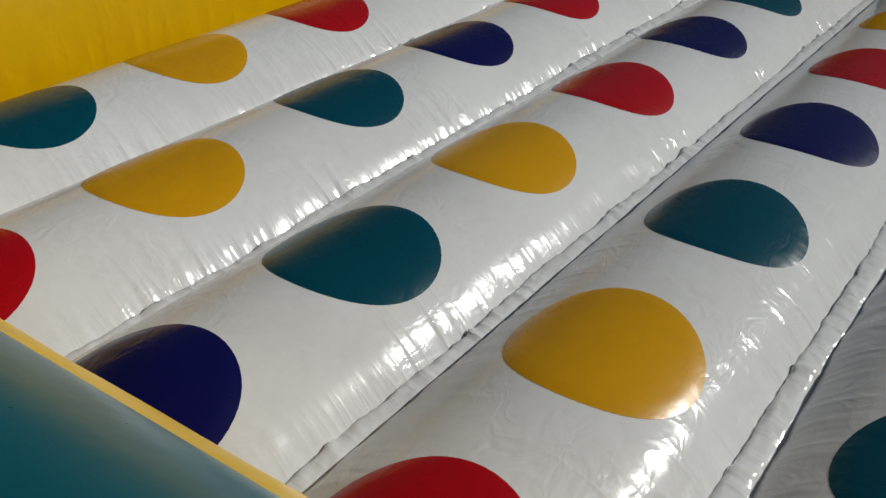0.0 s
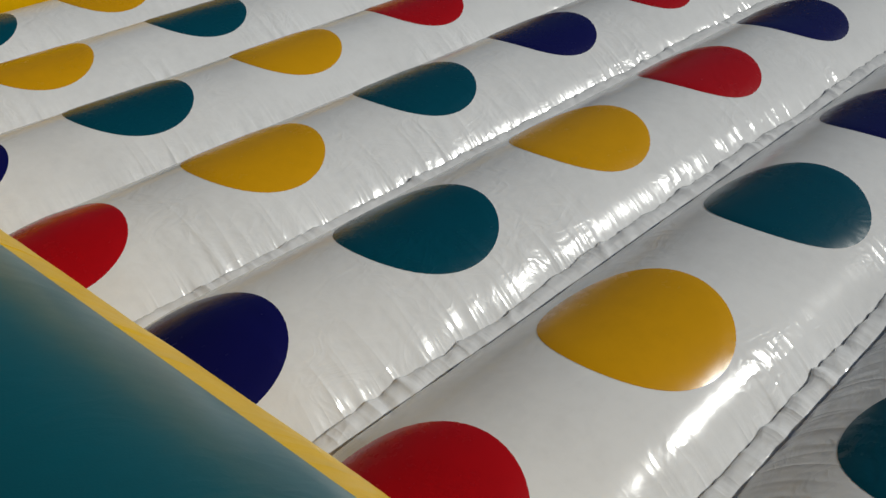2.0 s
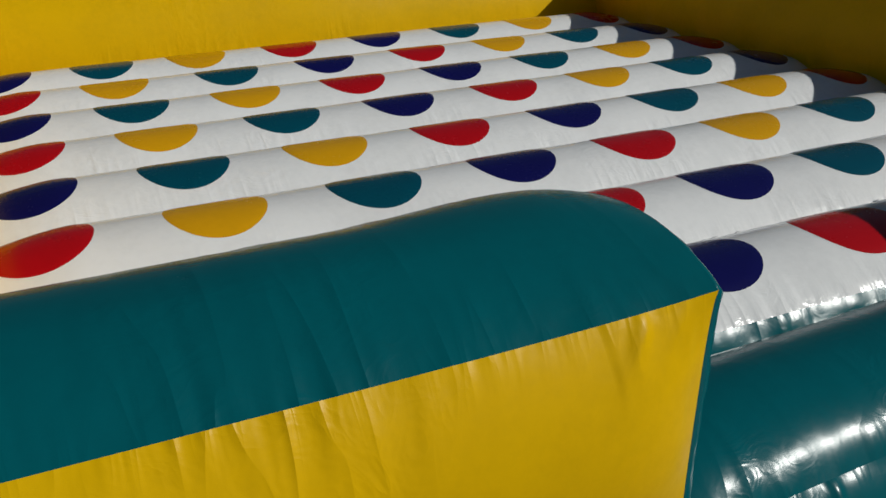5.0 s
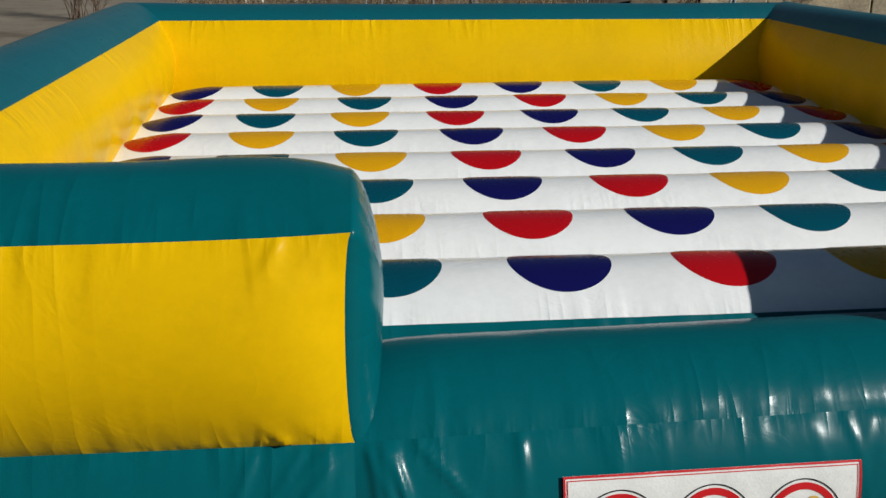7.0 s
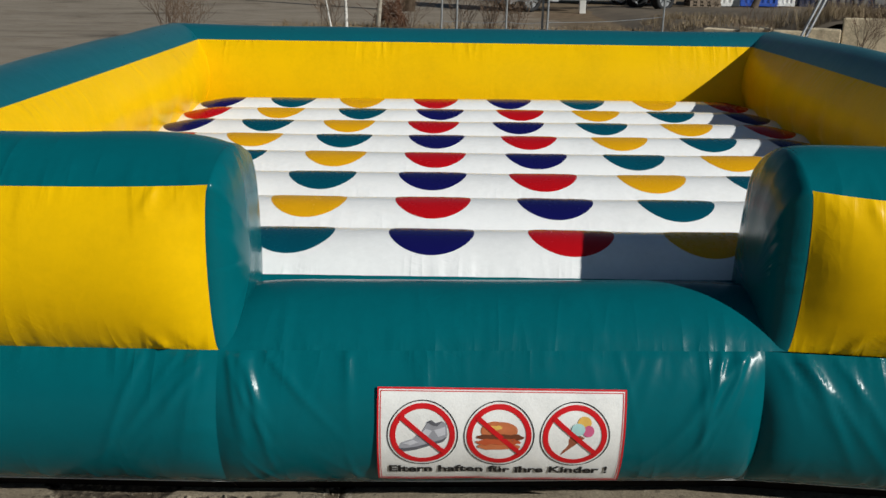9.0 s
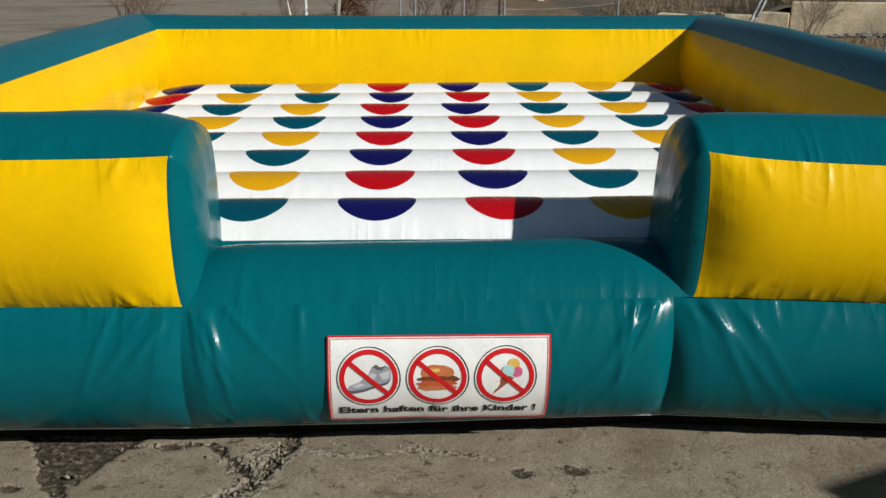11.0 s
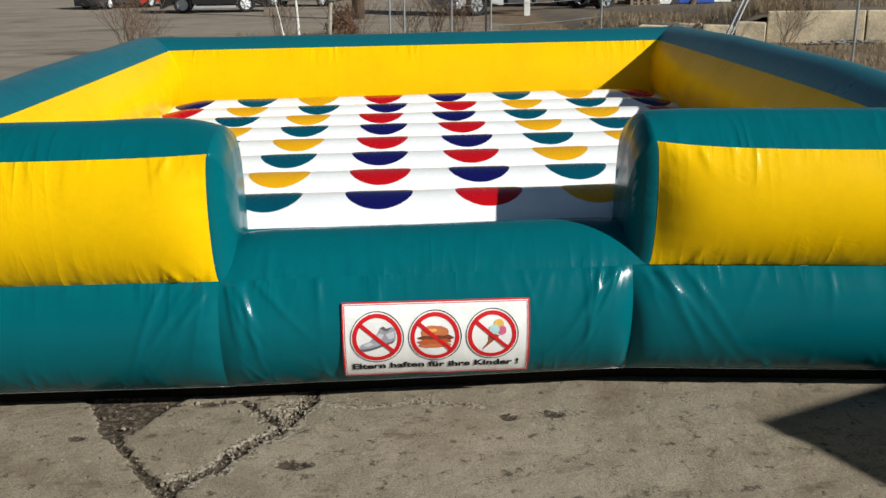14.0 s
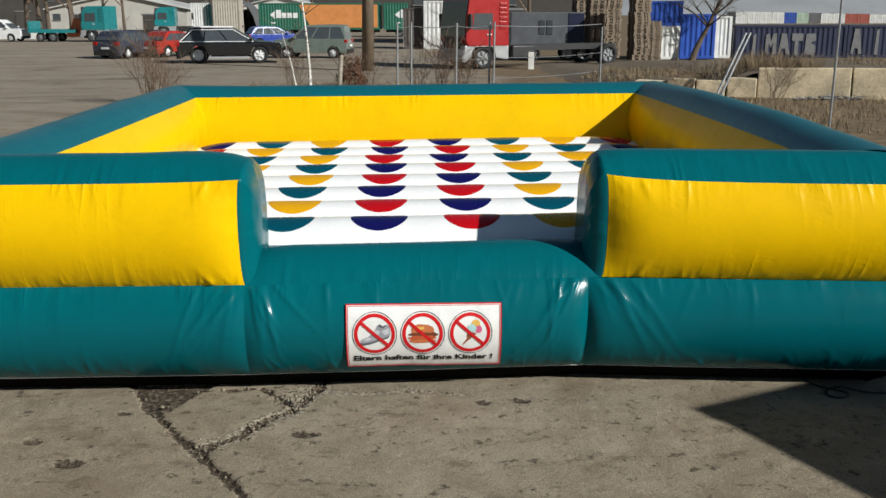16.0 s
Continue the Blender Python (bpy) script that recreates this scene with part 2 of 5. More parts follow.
def sweep(name, curve, start, end, inward, material, mitre0=0.0, mitre1=0.0, seed=0, n=15, step=0.035, pinch=(0, 0), keep=0.4, puck=0.006,
          bow=0.0, folds=(), dip=0.0, lift=0.0, rise=0.0, foot_folds=(), scallop=None, rim_folds=()):
    """Runs one panel of the profile from start to end along a wall; inward points to the arena's middle.
    mitre: how far the panel runs on (or falls short) per metre of w at each end. pinch: reach of the drawn-in seam at each end, where
    only the share keep of the bulge is left. dip: how far the upper seam hangs away from the gateway."""
    p, q, sag = curve
    pts = arc(p, q, sag, n)
    start, end, inward = np.array(start, float), np.array(end, float), np.array(inward, float)
    length = np.linalg.norm(end - start)
    along = (end - start) / length
    k = max(2, int(length / step))
    seg = np.concatenate([[0], np.cumsum([np.linalg.norm(b - a) for a, b in zip(pts, pts[1:])])])
    total = seg[-1]
    chord = np.array(q, float) - np.array(p, float)
    left = np.array([-chord[1], chord[0]]) / np.linalg.norm(chord)
    verts, uvs = [], []
    for i in range(k + 1):
        f = i / k
        if pinch[0] or pinch[1]:
            f = f + 0.05 * math.sin(2 * math.pi * f) * -1 if pinch[0] and pinch[1] else f
        for j, (w, z) in enumerate(pts):
            d = min(seg[j], total - seg[j])
            w_end = w - (max(0, w - WIDE) * 0.15 if bow else 0)
            if name == "inner_panel":
                w_end = WIDE - 0.08                      # runs on into the next wall
            lo, hi = -mitre0 * (w_end - 0.012 * (w > 0.2)), length + mitre1 * (w_end - 0.012 * (w > 0.2))
            t = seg[j] / total
            if name == "outer_panel" and pinch[1]:
                hi -= cap_draw(t)
            if name == "outer_panel" and pinch[0]:
                lo += cap_draw(t)
            s = lo + (hi - lo) * f
            bulge = sag * 4 * t * (1 - t)
            e = 9.0
            h = 0.0
            for dist, reach, rest in ((s - lo, pinch[0], keep if isinstance(keep, float) else keep[0]), (hi - s, pinch[1], keep if isinstance(keep, float) else keep[1])):
                if reach:
                    h -= (1 - rest) * bulge * math.exp(-((max(0.0, dist) / reach) ** 1.15))
                    e = min(e, max(0.0, dist))
            hem = min(1.0, max(0.0, e - 0.01) / 0.09)
            h += 0.008 * noise.noise((s * 1.3, seed * 3.1, 0.4)) * 4 * t * (1 - t) * hem
            if curve is LOW:                            # folds hang from the upper seam, short ones stand on the stitched foot
                fade = hem * min(1.0, max(0.0, (z - FOOT[1] - 0.004) / 0.03))
                h += fade * (puck * pucker(s, d, seed + 0.5) * min(1, d / 0.02) + fold_height(s, total - seg[j], folds))
                h += fade * fold_height(s, seg[j], foot_folds)
            else:
                h += hem * (puck * pucker(s, d, seed + 0.5) * min(1, d / 0.02) + fold_height(s, d, folds) + fold_height(s, seg[j], foot_folds))
            if scallop is not None:                     # drawn in where the valleys of the floor meet the wall
                beat = ((start[1] + along[1] * s - ROW_START) / ROW_STEP) % 1.0
                foot = math.exp(-max(0.0, z - 0.78) / 0.13)
                h -= scallop * foot * math.exp(-((min(beat, 1 - beat) / 0.16) ** 2))
            if rim_folds:
                h += hem * fold_height(s, total - seg[j], rim_folds)
            if e < 1:
                h += 0.006 * pucker(seg[j], e, seed + 4.2, 0.12, 0.12) * 4 * t * (1 - t) * min(1, e / 0.03)
            ww, zz = w + left[0] * h, z + left[1] * h
            if bow:                                     # long walls give way outwards in the middle, and stand steeper in the corners
                ww -= bow * math.sin(math.pi * min(1, max(0, s / length))) * max(0, w) / WIDE
                ww -= max(0, w - WIDE) * 0.15 * math.exp(-max(0.0, min(s, length - s) - 0.5) / 0.5)
            swell = lift + rise * math.sin(math.pi * min(1, max(0, s / length)))
            if dip and name == "top_panel":
                gap = length - s if not mitre1 else s
                swell -= (0.008 if mitre1 else 0.026) * math.exp(-gap / 0.09)      # the corners beside the gateway round off
                if not mitre1:
                    swell += 0.012 * math.exp(-(((gap - 0.30) / 0.26) ** 2))
                    ww += 0.060 * math.exp(-((max(0.0, gap - 0.10) / 0.34) ** 2)) * t     # fullest towards the floor
            if name == "inner_panel" and dip and not mitre1:
                ww += 0.060 * math.exp(-((max(0.0, length - s - 0.10) / 0.34) ** 2)) * (1 - 0.6 * t)
            zz += swell * 4 * t * (1 - t) * (0.4 + 1.2 * t)
            if dip:
                gate = min(s if not mitre0 else 9, length - s if not mitre1 else 9)
                share = 1.0 if name == "top_panel" else t
                zz -= dip * (1 - math.exp(-gate / 0.3)) * (max(0.0, 1 - w / 0.2) if name == "top_panel" else share)
            x, y = start[0] + along[0] * s + inward[0] * ww, start[1] + along[1] * s + inward[1] * ww
            verts.append((x, y, zz + wall_rise(x, y)))
            uvs.append((s + seed * 7.3, d))
    flip = (along[0] * inward[1] - along[1] * inward[0]) > 0
    return mesh_object(name, verts, grid_faces(k + 1, n, not flip), material, arena, uvs)


CAP_KEEP = {"outer": 0.06, "top": 0.92, "inner": 0.3}


def cap_draw(t):
    """How far the upright seam beside the gateway is drawn into the wall, t of the way up its outer panel."""
    return 0.020 * (4 * t * (1 - t)) ** 0.6 if 0 < t < 1 else 0.0


def wall(a, b, inward, m0, m1, seed, end0=False, end1=False, bow=0.0, inner=INNER, rise=0.0, top=TOP):
    """One straight wall with its lower tube, outer and inner panel and rounded top."""
    length = math.hypot(b[0] - a[0], b[1] - a[1])
    gate, along_x = end0 or end1, inward == (0, 1)
    ends = [(0.0, 1)] * end0 + [(length, -1)] * end1
    p0, p1 = (0.12 if end0 else 0), (0.12 if end1 else 0)
    step = 0.012 if gate else 0.035
    dip = 0.020 if end1 else 0.044 if end0 else 0.0
    few = int(length * (2.5 if gate else 1.5))
    foot = (SILL_R, gate_y(SILL_R)) if end0 else a          # the lower tube runs on to the threshold
    sweep("base_tube", LOW, foot, b, inward, M_TEAL, m0, m1, seed, n=36 if gate else 23, step=step, pinch=(p0 * 0.35, p1 * 0.35), keep=0.62 if end0 else 0.86, bow=bow, folds=make_folds(length, seed, few, ends, (0.15, 0.42), size=1.0), foot_folds=make_folds(length, seed + 90, int(length * 12), [], (0.05, 0.21), 0.6, 1.5, -0.5 if along_x else 0.0, 0.75))
    sweep("outer_panel", OUTER, a, b, inward, M_YELLOW, m0, m1, seed + 1, n=28 if gate else 15, step=step, puck=0.004, pinch=(p0 * 0.95, p1 * 0.95), keep=CAP_KEEP["outer"], bow=bow, dip=dip, folds=make_folds(length, seed + 1, few, ends, (0.05, 0.14), size=0.5, thin=0.8),
          foot_folds=make_folds(length, seed + 93, int(length * 11), [], (0.04, 0.13), 0.9, 0.75, 0.0, 0.7) if gate else ())
    sweep("top_panel", top, a, b, inward, M_TEAL if gate else M_TAUT, m0, m1, seed + 2, n=30 if gate else 19, step=step, puck=0.004 if gate else 0.0015, pinch=(p0, p1), keep=CAP_KEEP["top"], bow=bow, dip=dip, lift=0.006 if end1 else 0.0, rise=rise, folds=make_folds(length, seed + 2, few // 2, ends, (0.05, 0.12), size=0.25),
          rim_folds=make_folds(length, seed + 7, int(length * 16), [], (0.06, 0.22), 1.2, 0.55, 0.5) if gate else ())
    sweep("inner_panel", inner, a, b, inward, M_YELLOW, m0, m1, seed + 3, n=19, puck=0.004, pinch=(p0, p1), keep=CAP_KEEP["inner"], bow=bow, folds=make_folds(length, seed + 3, few, []), scallop=0.045 if inward[0] else None)
    sweep("skirt_and_shade", SKIRT_SHADE, foot, b, inward, M_BLACK, m0, m1, seed + 4, n=5, step=0.03, puck=0.002)
    for line in STITCHES:
        sweep("stitching", line, foot, b, inward, M_THREAD, m0, m1, seed + 5, n=3, step=0.05, puck=0.0)


wall((OUT_LEFT, BACK_OUT), (OUT_LEFT, FRONT_LEFT), (1, 0), -1, -1, 10, bow=-0.020, rise=0.022)
wall((OUT_RIGHT, FRONT_RIGHT), (OUT_RIGHT, BACK_OUT), (-1, 0), -1, -1, 20, bow=0.045, rise=0.045)
wall((OUT_RIGHT, BACK_OUT), (OUT_LEFT, BACK_OUT), (0, -1), -1, -1, 30, bow=0.012, rise=-0.012, inner=((WIDE, SEAM_TOP), (WIDE + 0.225, 0.70), 0.075))
wall((OUT_LEFT, FRONT_LEFT), (GATE_L, GATE_LY), (0, 1), -1, 0, 40, end1=True, bow=0.001, top=TOP_LEFT, inner=INNER_LEFT)
wall((GATE_R, GATE_RY), (OUT_RIGHT, FRONT_RIGHT), (0, 1), 0, -1, 50, end0=True, bow=0.001)


def end_cap(x, y, side, seed, top, inner, lift=0.0, middle=0.98, full=0.088, boxy=2.6, wider=0.0):
    """The teal end of a wall beside the gateway: a pillow sewn to the panels all round."""
    m = 25

    def edge(curve, part_name, n, push=lambda t: 0.0, swell=0.0):
        (p, q, sag), keep = curve, CAP_KEEP[part_name]
        along = np.array(q, float) - np.array(p, float)
        left = np.array([-along[1], along[0]]) / np.linalg.norm(along)
        out = []
        for k, point in enumerate(arc(p, q, sag, n)):
            t = k / (n - 1)
            full_z = swell * 4 * t * (1 - t) * (0.4 + 1.2 * t)
            out.append(tuple(point - left * (1 - keep) * sag * 4 * t * (1 - t) + np.array((push(t), full_z))))
        return out

    outline = edge(OUTER, "outer", 28) + edge(top, "top", 30, lambda t: wider * t, lift)[1:] + edge(inner, "inner", 19, lambda t: wider * (1 - 0.6 * t))[1:]
    outline += [tuple(np.array(outline[-1]) + (np.array(outline[0]) - np.array(outline[-1])) * k / 8) for k in range(1, 9)]
    cx, cz = WIDE / 2 + 0.01, middle
    folds = make_folds(2.4, seed, 26, [], (0.06, 0.16), 0.5, 0.7)
    verts, uvs, run = [], [], 0.0
    for i, (w, z) in enumerate(outline):
        if i:
            run += math.hypot(w - outline[i - 1][0], z - outline[i - 1][1])
        verts.append((x - side * (0.04 + cap_draw(i / 27)), y + w + (cx - w) * 0.03, z + (cz - z) * 0.03))       # hem tucked behind the panels
        uvs.append((run + seed, 0.08))
        for j in range(m):
            f = (j / (m - 1)) ** 1.5
            ww, zz = w + (cx - w) * f, z + (cz - z) * f
            bulge = full * (1 - (1 - f) ** boxy) ** 0.62
            d = f * math.hypot(cx - w, cz - z)
            h = 0.005 * noise.noise((ww * 7, zz * 4, seed)) * min(1.0, f * 6) + fold_height(run, d, folds)
            verts.append((x + side * (bulge + h) - side * cap_draw(i / 27) * (1 - f) ** 4, y + ww, zz))
            uvs.append((run + seed, 0.10 + d))
    mesh_object("end_cap", verts, grid_faces(len(outline), m + 1, side < 0), M_TEAL, arena, uvs)


end_cap(GATE_L, GATE_LY, 1, 60, TOP_LEFT, INNER_LEFT, -0.0168, wider=0.060)
end_cap(GATE_R, GATE_RY, -1, 61, TOP, INNER, -0.008, 0.84, 0.095, 5.0)

# the threshold of the gateway
CORNER_FOLDS = [(0.030, 0.22, 0.26, 0.018, 0.022), (0.075, 0.45, 0.20, 0.016, 0.014), (0.46, 0.10, 0.12, 0.013, 0.009)]
sweep("threshold_front", LOW, (GATE_L - 0.001, gate_y(GATE_L - 0.001)), (SILL_R + 0.001, gate_y(SILL_R + 0.001)), (0, 1), M_TEAL, 0, 0, 70, n=40, step=0.010, pinch=(0.045, 0.045), keep=(0.86, 0.62),
      folds=make_folds(SILL_R - GATE_L, 70, 14, [(0.0, 1), (SILL_R - GATE_L, -1)], (0.15, 0.42), size=1.0) + CORNER_FOLDS, foot_folds=make_folds(SILL_R - GATE_L, 79, 34, [], (0.05, 0.24), 0.6, 1.7, -0.5, 0.75))
sweep("skirt_and_shade", SKIRT_SHADE, (GATE_L, GATE_LY), (SILL_R, gate_y(SILL_R)), (0, 1), M_BLACK, 0, 0, 74, n=5, step=0.03)
for line in STITCHES:
    sweep("stitching", line, (GATE_L, GATE_LY), (SILL_R, gate_y(SILL_R)), (0, 1), M_THREAD, 0, 0, 75, n=3, step=0.05, puck=0.0)
sweep("threshold_top", ((0.028, SEAM_LOW), (0.53, 0.742), 0.130), (GATE_L - 0.02, gate_y(GATE_L - 0.02)), (GATE_R + 0.02, gate_y(GATE_R + 0.02)), (0, 1), M_TEAL, 0, 0, 71, n=30, step=0.012, pinch=(0.10, 0.10), keep=0.62, folds=make_folds(SILL_R - GATE_L, 71, 9, [], (0.06, 0.14), size=0.7))
sweep("threshold_back", ((0.525, 0.747), (0.62, 0.68), 0.006), (GATE_L - 0.3, gate_y(GATE_L - 0.3)), (GATE_R + 0.3, gate_y(GATE_R + 0.3)), (0, 1), M_TEAL, 0, 0, 72, n=5)

# jumping floor: eight tubes with eight coloured spots on each
ROW_R = ((ROW_STEP / 2) ** 2 + ROW_SAG ** 2) / (2 * ROW_SAG)
ROW_HALF = math.asin(ROW_STEP / 2 / ROW_R)


ROW_SHIFT = (-0.017, -0.010, -0.011, -0.014, 0.002, -0.006, -0.003, -0.005)
ROW_SKEW = (-0.004, -0.005, -0.006, -0.008, -0.002, 0.0, 0.010, 0.024)


def tube_point(row, x, s, lift=0.0):
    """A place on tube number row at x, s metres round from its crest."""
    a = s / ROW_R
    d = ROW_HALF * ROW_R - abs(s)
    h = lift
    h += 0.008 * pucker(x, d, row * 2.7 + (0 if s < 0 else 1.3), 0.13, 0.06) * min(1, d / 0.02)
    h += 0.003 * noise.noise((x * 2.1, s * 3.0, row * 5.0))
    r = ROW_R + h
    sink = 0.085 * max(0.0, (abs(x) - 2.0) / 0.42) ** 1.5         # the closed ends round off towards the walls
    crest = CREST + 0.0126 - 0.0025 * row + 0.0086 * max(-1.9, min(1.9, x)) - sink
    return (x, ROW_START + ROW_STEP * (row + 0.5) + ROW_SHIFT[row] + ROW_SKEW[row] * min(x, 0.6) + r * math.sin(a), crest - ROW_R + r * math.cos(a))


SPOT_SHIFT = ((0.0, 0.0, 0.004, 0.009, 0.012, 0.0, -0.01, -0.02), (-0.012, -0.011, -0.005, 0.004, 0.003, -0.006, -0.01, -0.02),
              (-0.025, -0.022, -0.012, -0.009, -0.005, -0.012, -0.012, -0.02), (-0.01, -0.012, -0.006, -0.005, 0.005, -0.007, -0.017, -0.02),
              (0.007, -0.011, -0.017, -0.005, 0.005, 0.004, -0.008, -0.02), (0.002, -0.027, -0.041, -0.036, -0.028, -0.029, -0.02, -0.02),
              (0.003, -0.028, 0.002, 0.003, 0.024, 0.01, -0.01, -0.02), (0.0, -0.019, -0.050, -0.040, -0.03, -0.02, -0.02, -0.02))
COLOURS = (("red", "yellow", "teal", "navy"), ("navy", "teal", "yellow", "red"))
for row in range(8):
    ss = np.linspace(-ROW_HALF * ROW_R, ROW_HALF * ROW_R, 41)
    xs = np.linspace(-2.52, 2.52, 316)
    verts, uvs = [], []
    for x in xs:
        lo = tube_point(row, x, ss[0])
        hi = tube_point(row, x, ss[-1])
        verts.append((lo[0], lo[1] + 0.004, lo[2] - 0.06)), uvs.append((x + row * 6.1, 0.0))
        for s in ss:
            verts.append(tube_point(row, x, s))
            uvs.append((x + row * 6.1, ROW_HALF * ROW_R - abs(s)))
        verts.append((hi[0], hi[1] - 0.004, hi[2] - 0.06)), uvs.append((x + row * 6.1, 0.0))
    tube = mesh_object("floor_tube", verts, grid_faces(len(xs), len(ss) + 2), M_WHITE, arena, uvs)
    for col in range(8):
        colour = COLOURS[row % 2][col % 4]
        verts, uvs, faces = [], [], []
        rings, spokes = 10, 56
        for i in range(rings + 1):
            for k in range(spokes):
                a = 2 * math.pi * k / spokes
                rad = DOT_RADIUS * i / rings
                x, s = (col - 3.5) * DOT_STEP + SPOT_SHIFT[row][col] + rad * math.cos(a), rad * math.sin(a)
                verts.append(tube_point(row, x, s, 0.0022 if i < rings else 0.0004))
                uvs.append((x + row * 6.1, ROW_HALF * ROW_R - abs(s)))
        faces = [(i * spokes + k, (i + 1) * spokes + k, (i + 1) * spokes + (k + 1) % spokes, i * spokes + (k + 1) % spokes)
                 for i in range(rings) for k in range(spokes)]
        mesh_object("spot", verts, faces, M_DOT[colour], tube, uvs, label=colour + " vinyl spot")

# teal foot of the first tube, seen over the threshold
ss, xs = np.linspace(-ROW_HALF * ROW_R, -ROW_HALF * ROW_R + 0.055, 5), np.linspace(-1.3, 1.3, 80)
mesh_object("floor_edge", [tube_point(0, x, s, 0.003) for x in xs for s in ss], grid_faces(80, 5), M_TEAL, arena,
            [(x, s + 0.4) for x in xs for s in ss])


# welded seam flaps in the valleys between the tubes: soft flat folds with kinks and small cross creases
for row in range(1, 8):
    rng = random.Random(400 + row)
    kinks = [(rng.uniform(-2.4, 2.4), rng.uniform(0.008, 0.02), rng.uniform(-0.35, 0.5), rng.uniform(-1.2, 1.2)) for _ in range(46)]
    n, xs = 13, np.linspace(-2.42, 2.42, 620)
    verts, uvs = [], []
    for x in xs:
        fat = 0.029 + 0.006 * noise.noise((x * 2.2, row * 4.0, 0.0)) + 0.003 * noise.noise((x * 9.0, row * 4.0, 3.0))
        shift = 0.008 * noise.noise((x * 3.0, row * 7.0, 1.0)) + 0.003 * noise.noise((x * 14.0, row * 7.0, 1.0))
        near = [k for k in kinks if abs(k[0] - x) < 0.06]
        edge = tube_point(row, x, -ROW_HALF * ROW_R)
        for j in range(n):
            a = math.pi * (j / (n - 1)) * 1.1 - 0.15
            r = fat * (1 + 0.10 * noise.noise((x * 12.0, a * 2.0, row * 3.0)) + 0.10 * noise.noise((x * 45.0 + a * 8.0, a * 2.0, row * 3.0)))
            for kx, wide, tall, slant in near:
                r += fat * tall * 0.36 * math.exp(-(((x - kx - slant * 0.02 * (a - 1.5)) / wide) ** 2))
            flat = max(0.0, math.sin(a)) ** 0.4 if a > 0 else math.sin(a)
            verts.append((x, edge[1] - 0.004 + shift - 1.0 * r * math.cos(a), edge[2] + 0.014 + 0.88 * r * flat - 0.30 * r * math.cos(a)))
            uvs.append((x + row * 3.3, 0.05 + 0.01 * math.sin(a)))
    mesh_object("seam_flap", verts, grid_faces(len(xs), n), M_WHITE, arena, uvs)

# ---------------------------------------------------------------- ground: one sheet of cracked concrete, dust and asphalt
JOINT = [(-2.1, 0.7), (-1.76, 0.0), (-1.52, -0.42), (-1.32, -0.74), (-1.17, -0.93), (-1.05, -1.11), (-0.92, -1.31), (-0.55, -1.95), (0.3, -3.3), (1.4, -5.0)]
BREAK = [(-1.18, -0.89), (-0.99, -0.70), (-0.88, -0.50), (-0.74, -0.34), (-0.66, -0.11), (-0.60, 0.2)]
EDGE = [(-1.48, -0.36), (-1.35, -0.08), (-0.98, -0.06), (-0.78, -0.32)]
PITS = [(-0.67, -0.71, 0.09), (-1.71, -0.40, 0.05), (0.32, -0.31, 0.07), (0.55, -0.29, 0.08), (-1.81, -1.01, 0.11), (-2.1, -0.75, 0.07), (0.9, -1.6, 0.06)]


def line_distance(x, y, line):
    best = np.full(x.shape, 1e9)
    for (ax, ay), (bx, by) in zip(line, line[1:]):
        dx, dy = bx - ax, by - ay
        k = np.clip(((x - ax) * dx + (y - ay) * dy) / (dx * dx + dy * dy), 0, 1)
        best = np.minimum(best, np.hypot(x - ax - k * dx, y - ay - k * dy))
    return best


def ground_height(x, y):
    """Wide lie of the land: level at the arena, falling a little towards the car park."""
    return -0.3 * min(1.0, max(0.0, (y - 9.0) / 28.0))


gx = np.concatenate([np.linspace(-900, -60, 12), np.linspace(-50, -4.6, 24), np.linspace(-4.4, -2.44, 50), np.linspace(-2.4, 2.2, 330), np.linspace(2.24, 4.4, 54), np.linspace(4.6, 50, 24), np.linspace(60, 900, 12)])
gy = np.concatenate([np.linspace(-300, -20, 8), np.linspace(-16, -3.4, 12), np.linspace(-3.2, -2.05, 30), np.linspace(-2.0, 0.2, 158), np.linspace(0.24, 60, 66), np.linspace(70, 2500, 20)])
XX, YY = np.meshgrid(gx, gy, indexing="ij")
rag = np.array([[0.035 * noise.noise((x * 9, y * 9, 0.0)) + 0.02 * noise.noise((x * 31, y * 31, 5.0)) if -3.3 < y < 0.6 and abs(x) < 4.5 else 0.0 for y in gy] for x in gx])
d_joint, d_break, d_edge = line_distance(XX, YY, JOINT) + rag, line_distance(XX, YY, BREAK) + rag, line_distance(XX, YY, EDGE) + rag
soil = np.clip(1.02 - d_joint / 0.05, 0, 1)
soil = np.maximum(soil, np.clip(1.05 - d_break / 0.055, 0, 1))
soil = np.maximum(soil, np.clip(0.75 - d_edge / 0.06, 0, 1))
wedge = np.clip(np.minimum(np.minimum((XX + 1.76) * 0.87 + YY * 0.5, -0.02 - YY + 0.06), -(XX + 1.33) * 0.8 + (YY + 0.1) * 0.5) / 0.08 + 0.4 + rag * 4, 0, 1)
soil = np.maximum(soil, wedge)
rubble = np.clip(1.3 - line_distance(XX, YY, [(-0.72, -0.12), (-0.80, -0.24)]) / 0.10 + rag * 6, 0, 1)
rubble = np.maximum(rubble, np.clip(1.1 - np.abs(d_break - 0.045) / 0.04, 0, 1) * 0.7)
rubble = np.maximum(rubble, np.clip(0.55 - line_distance(XX, YY, [(-0.66, -0.11), (-0.35, -0.17), (-0.05, -0.12), (0.2, -0.2)]) / 0.12 + rag * 5, 0, 1))
for px, py, pr in PITS:
    pit = np.clip(1.05 - np.hypot((XX - px) / 1.5, YY - py) / (pr * 1.3) + rag * 5, 0, 1)
    rubble, soil = np.maximum(rubble, 0.55 * pit), np.maximum(soil, 0.72 * pit)
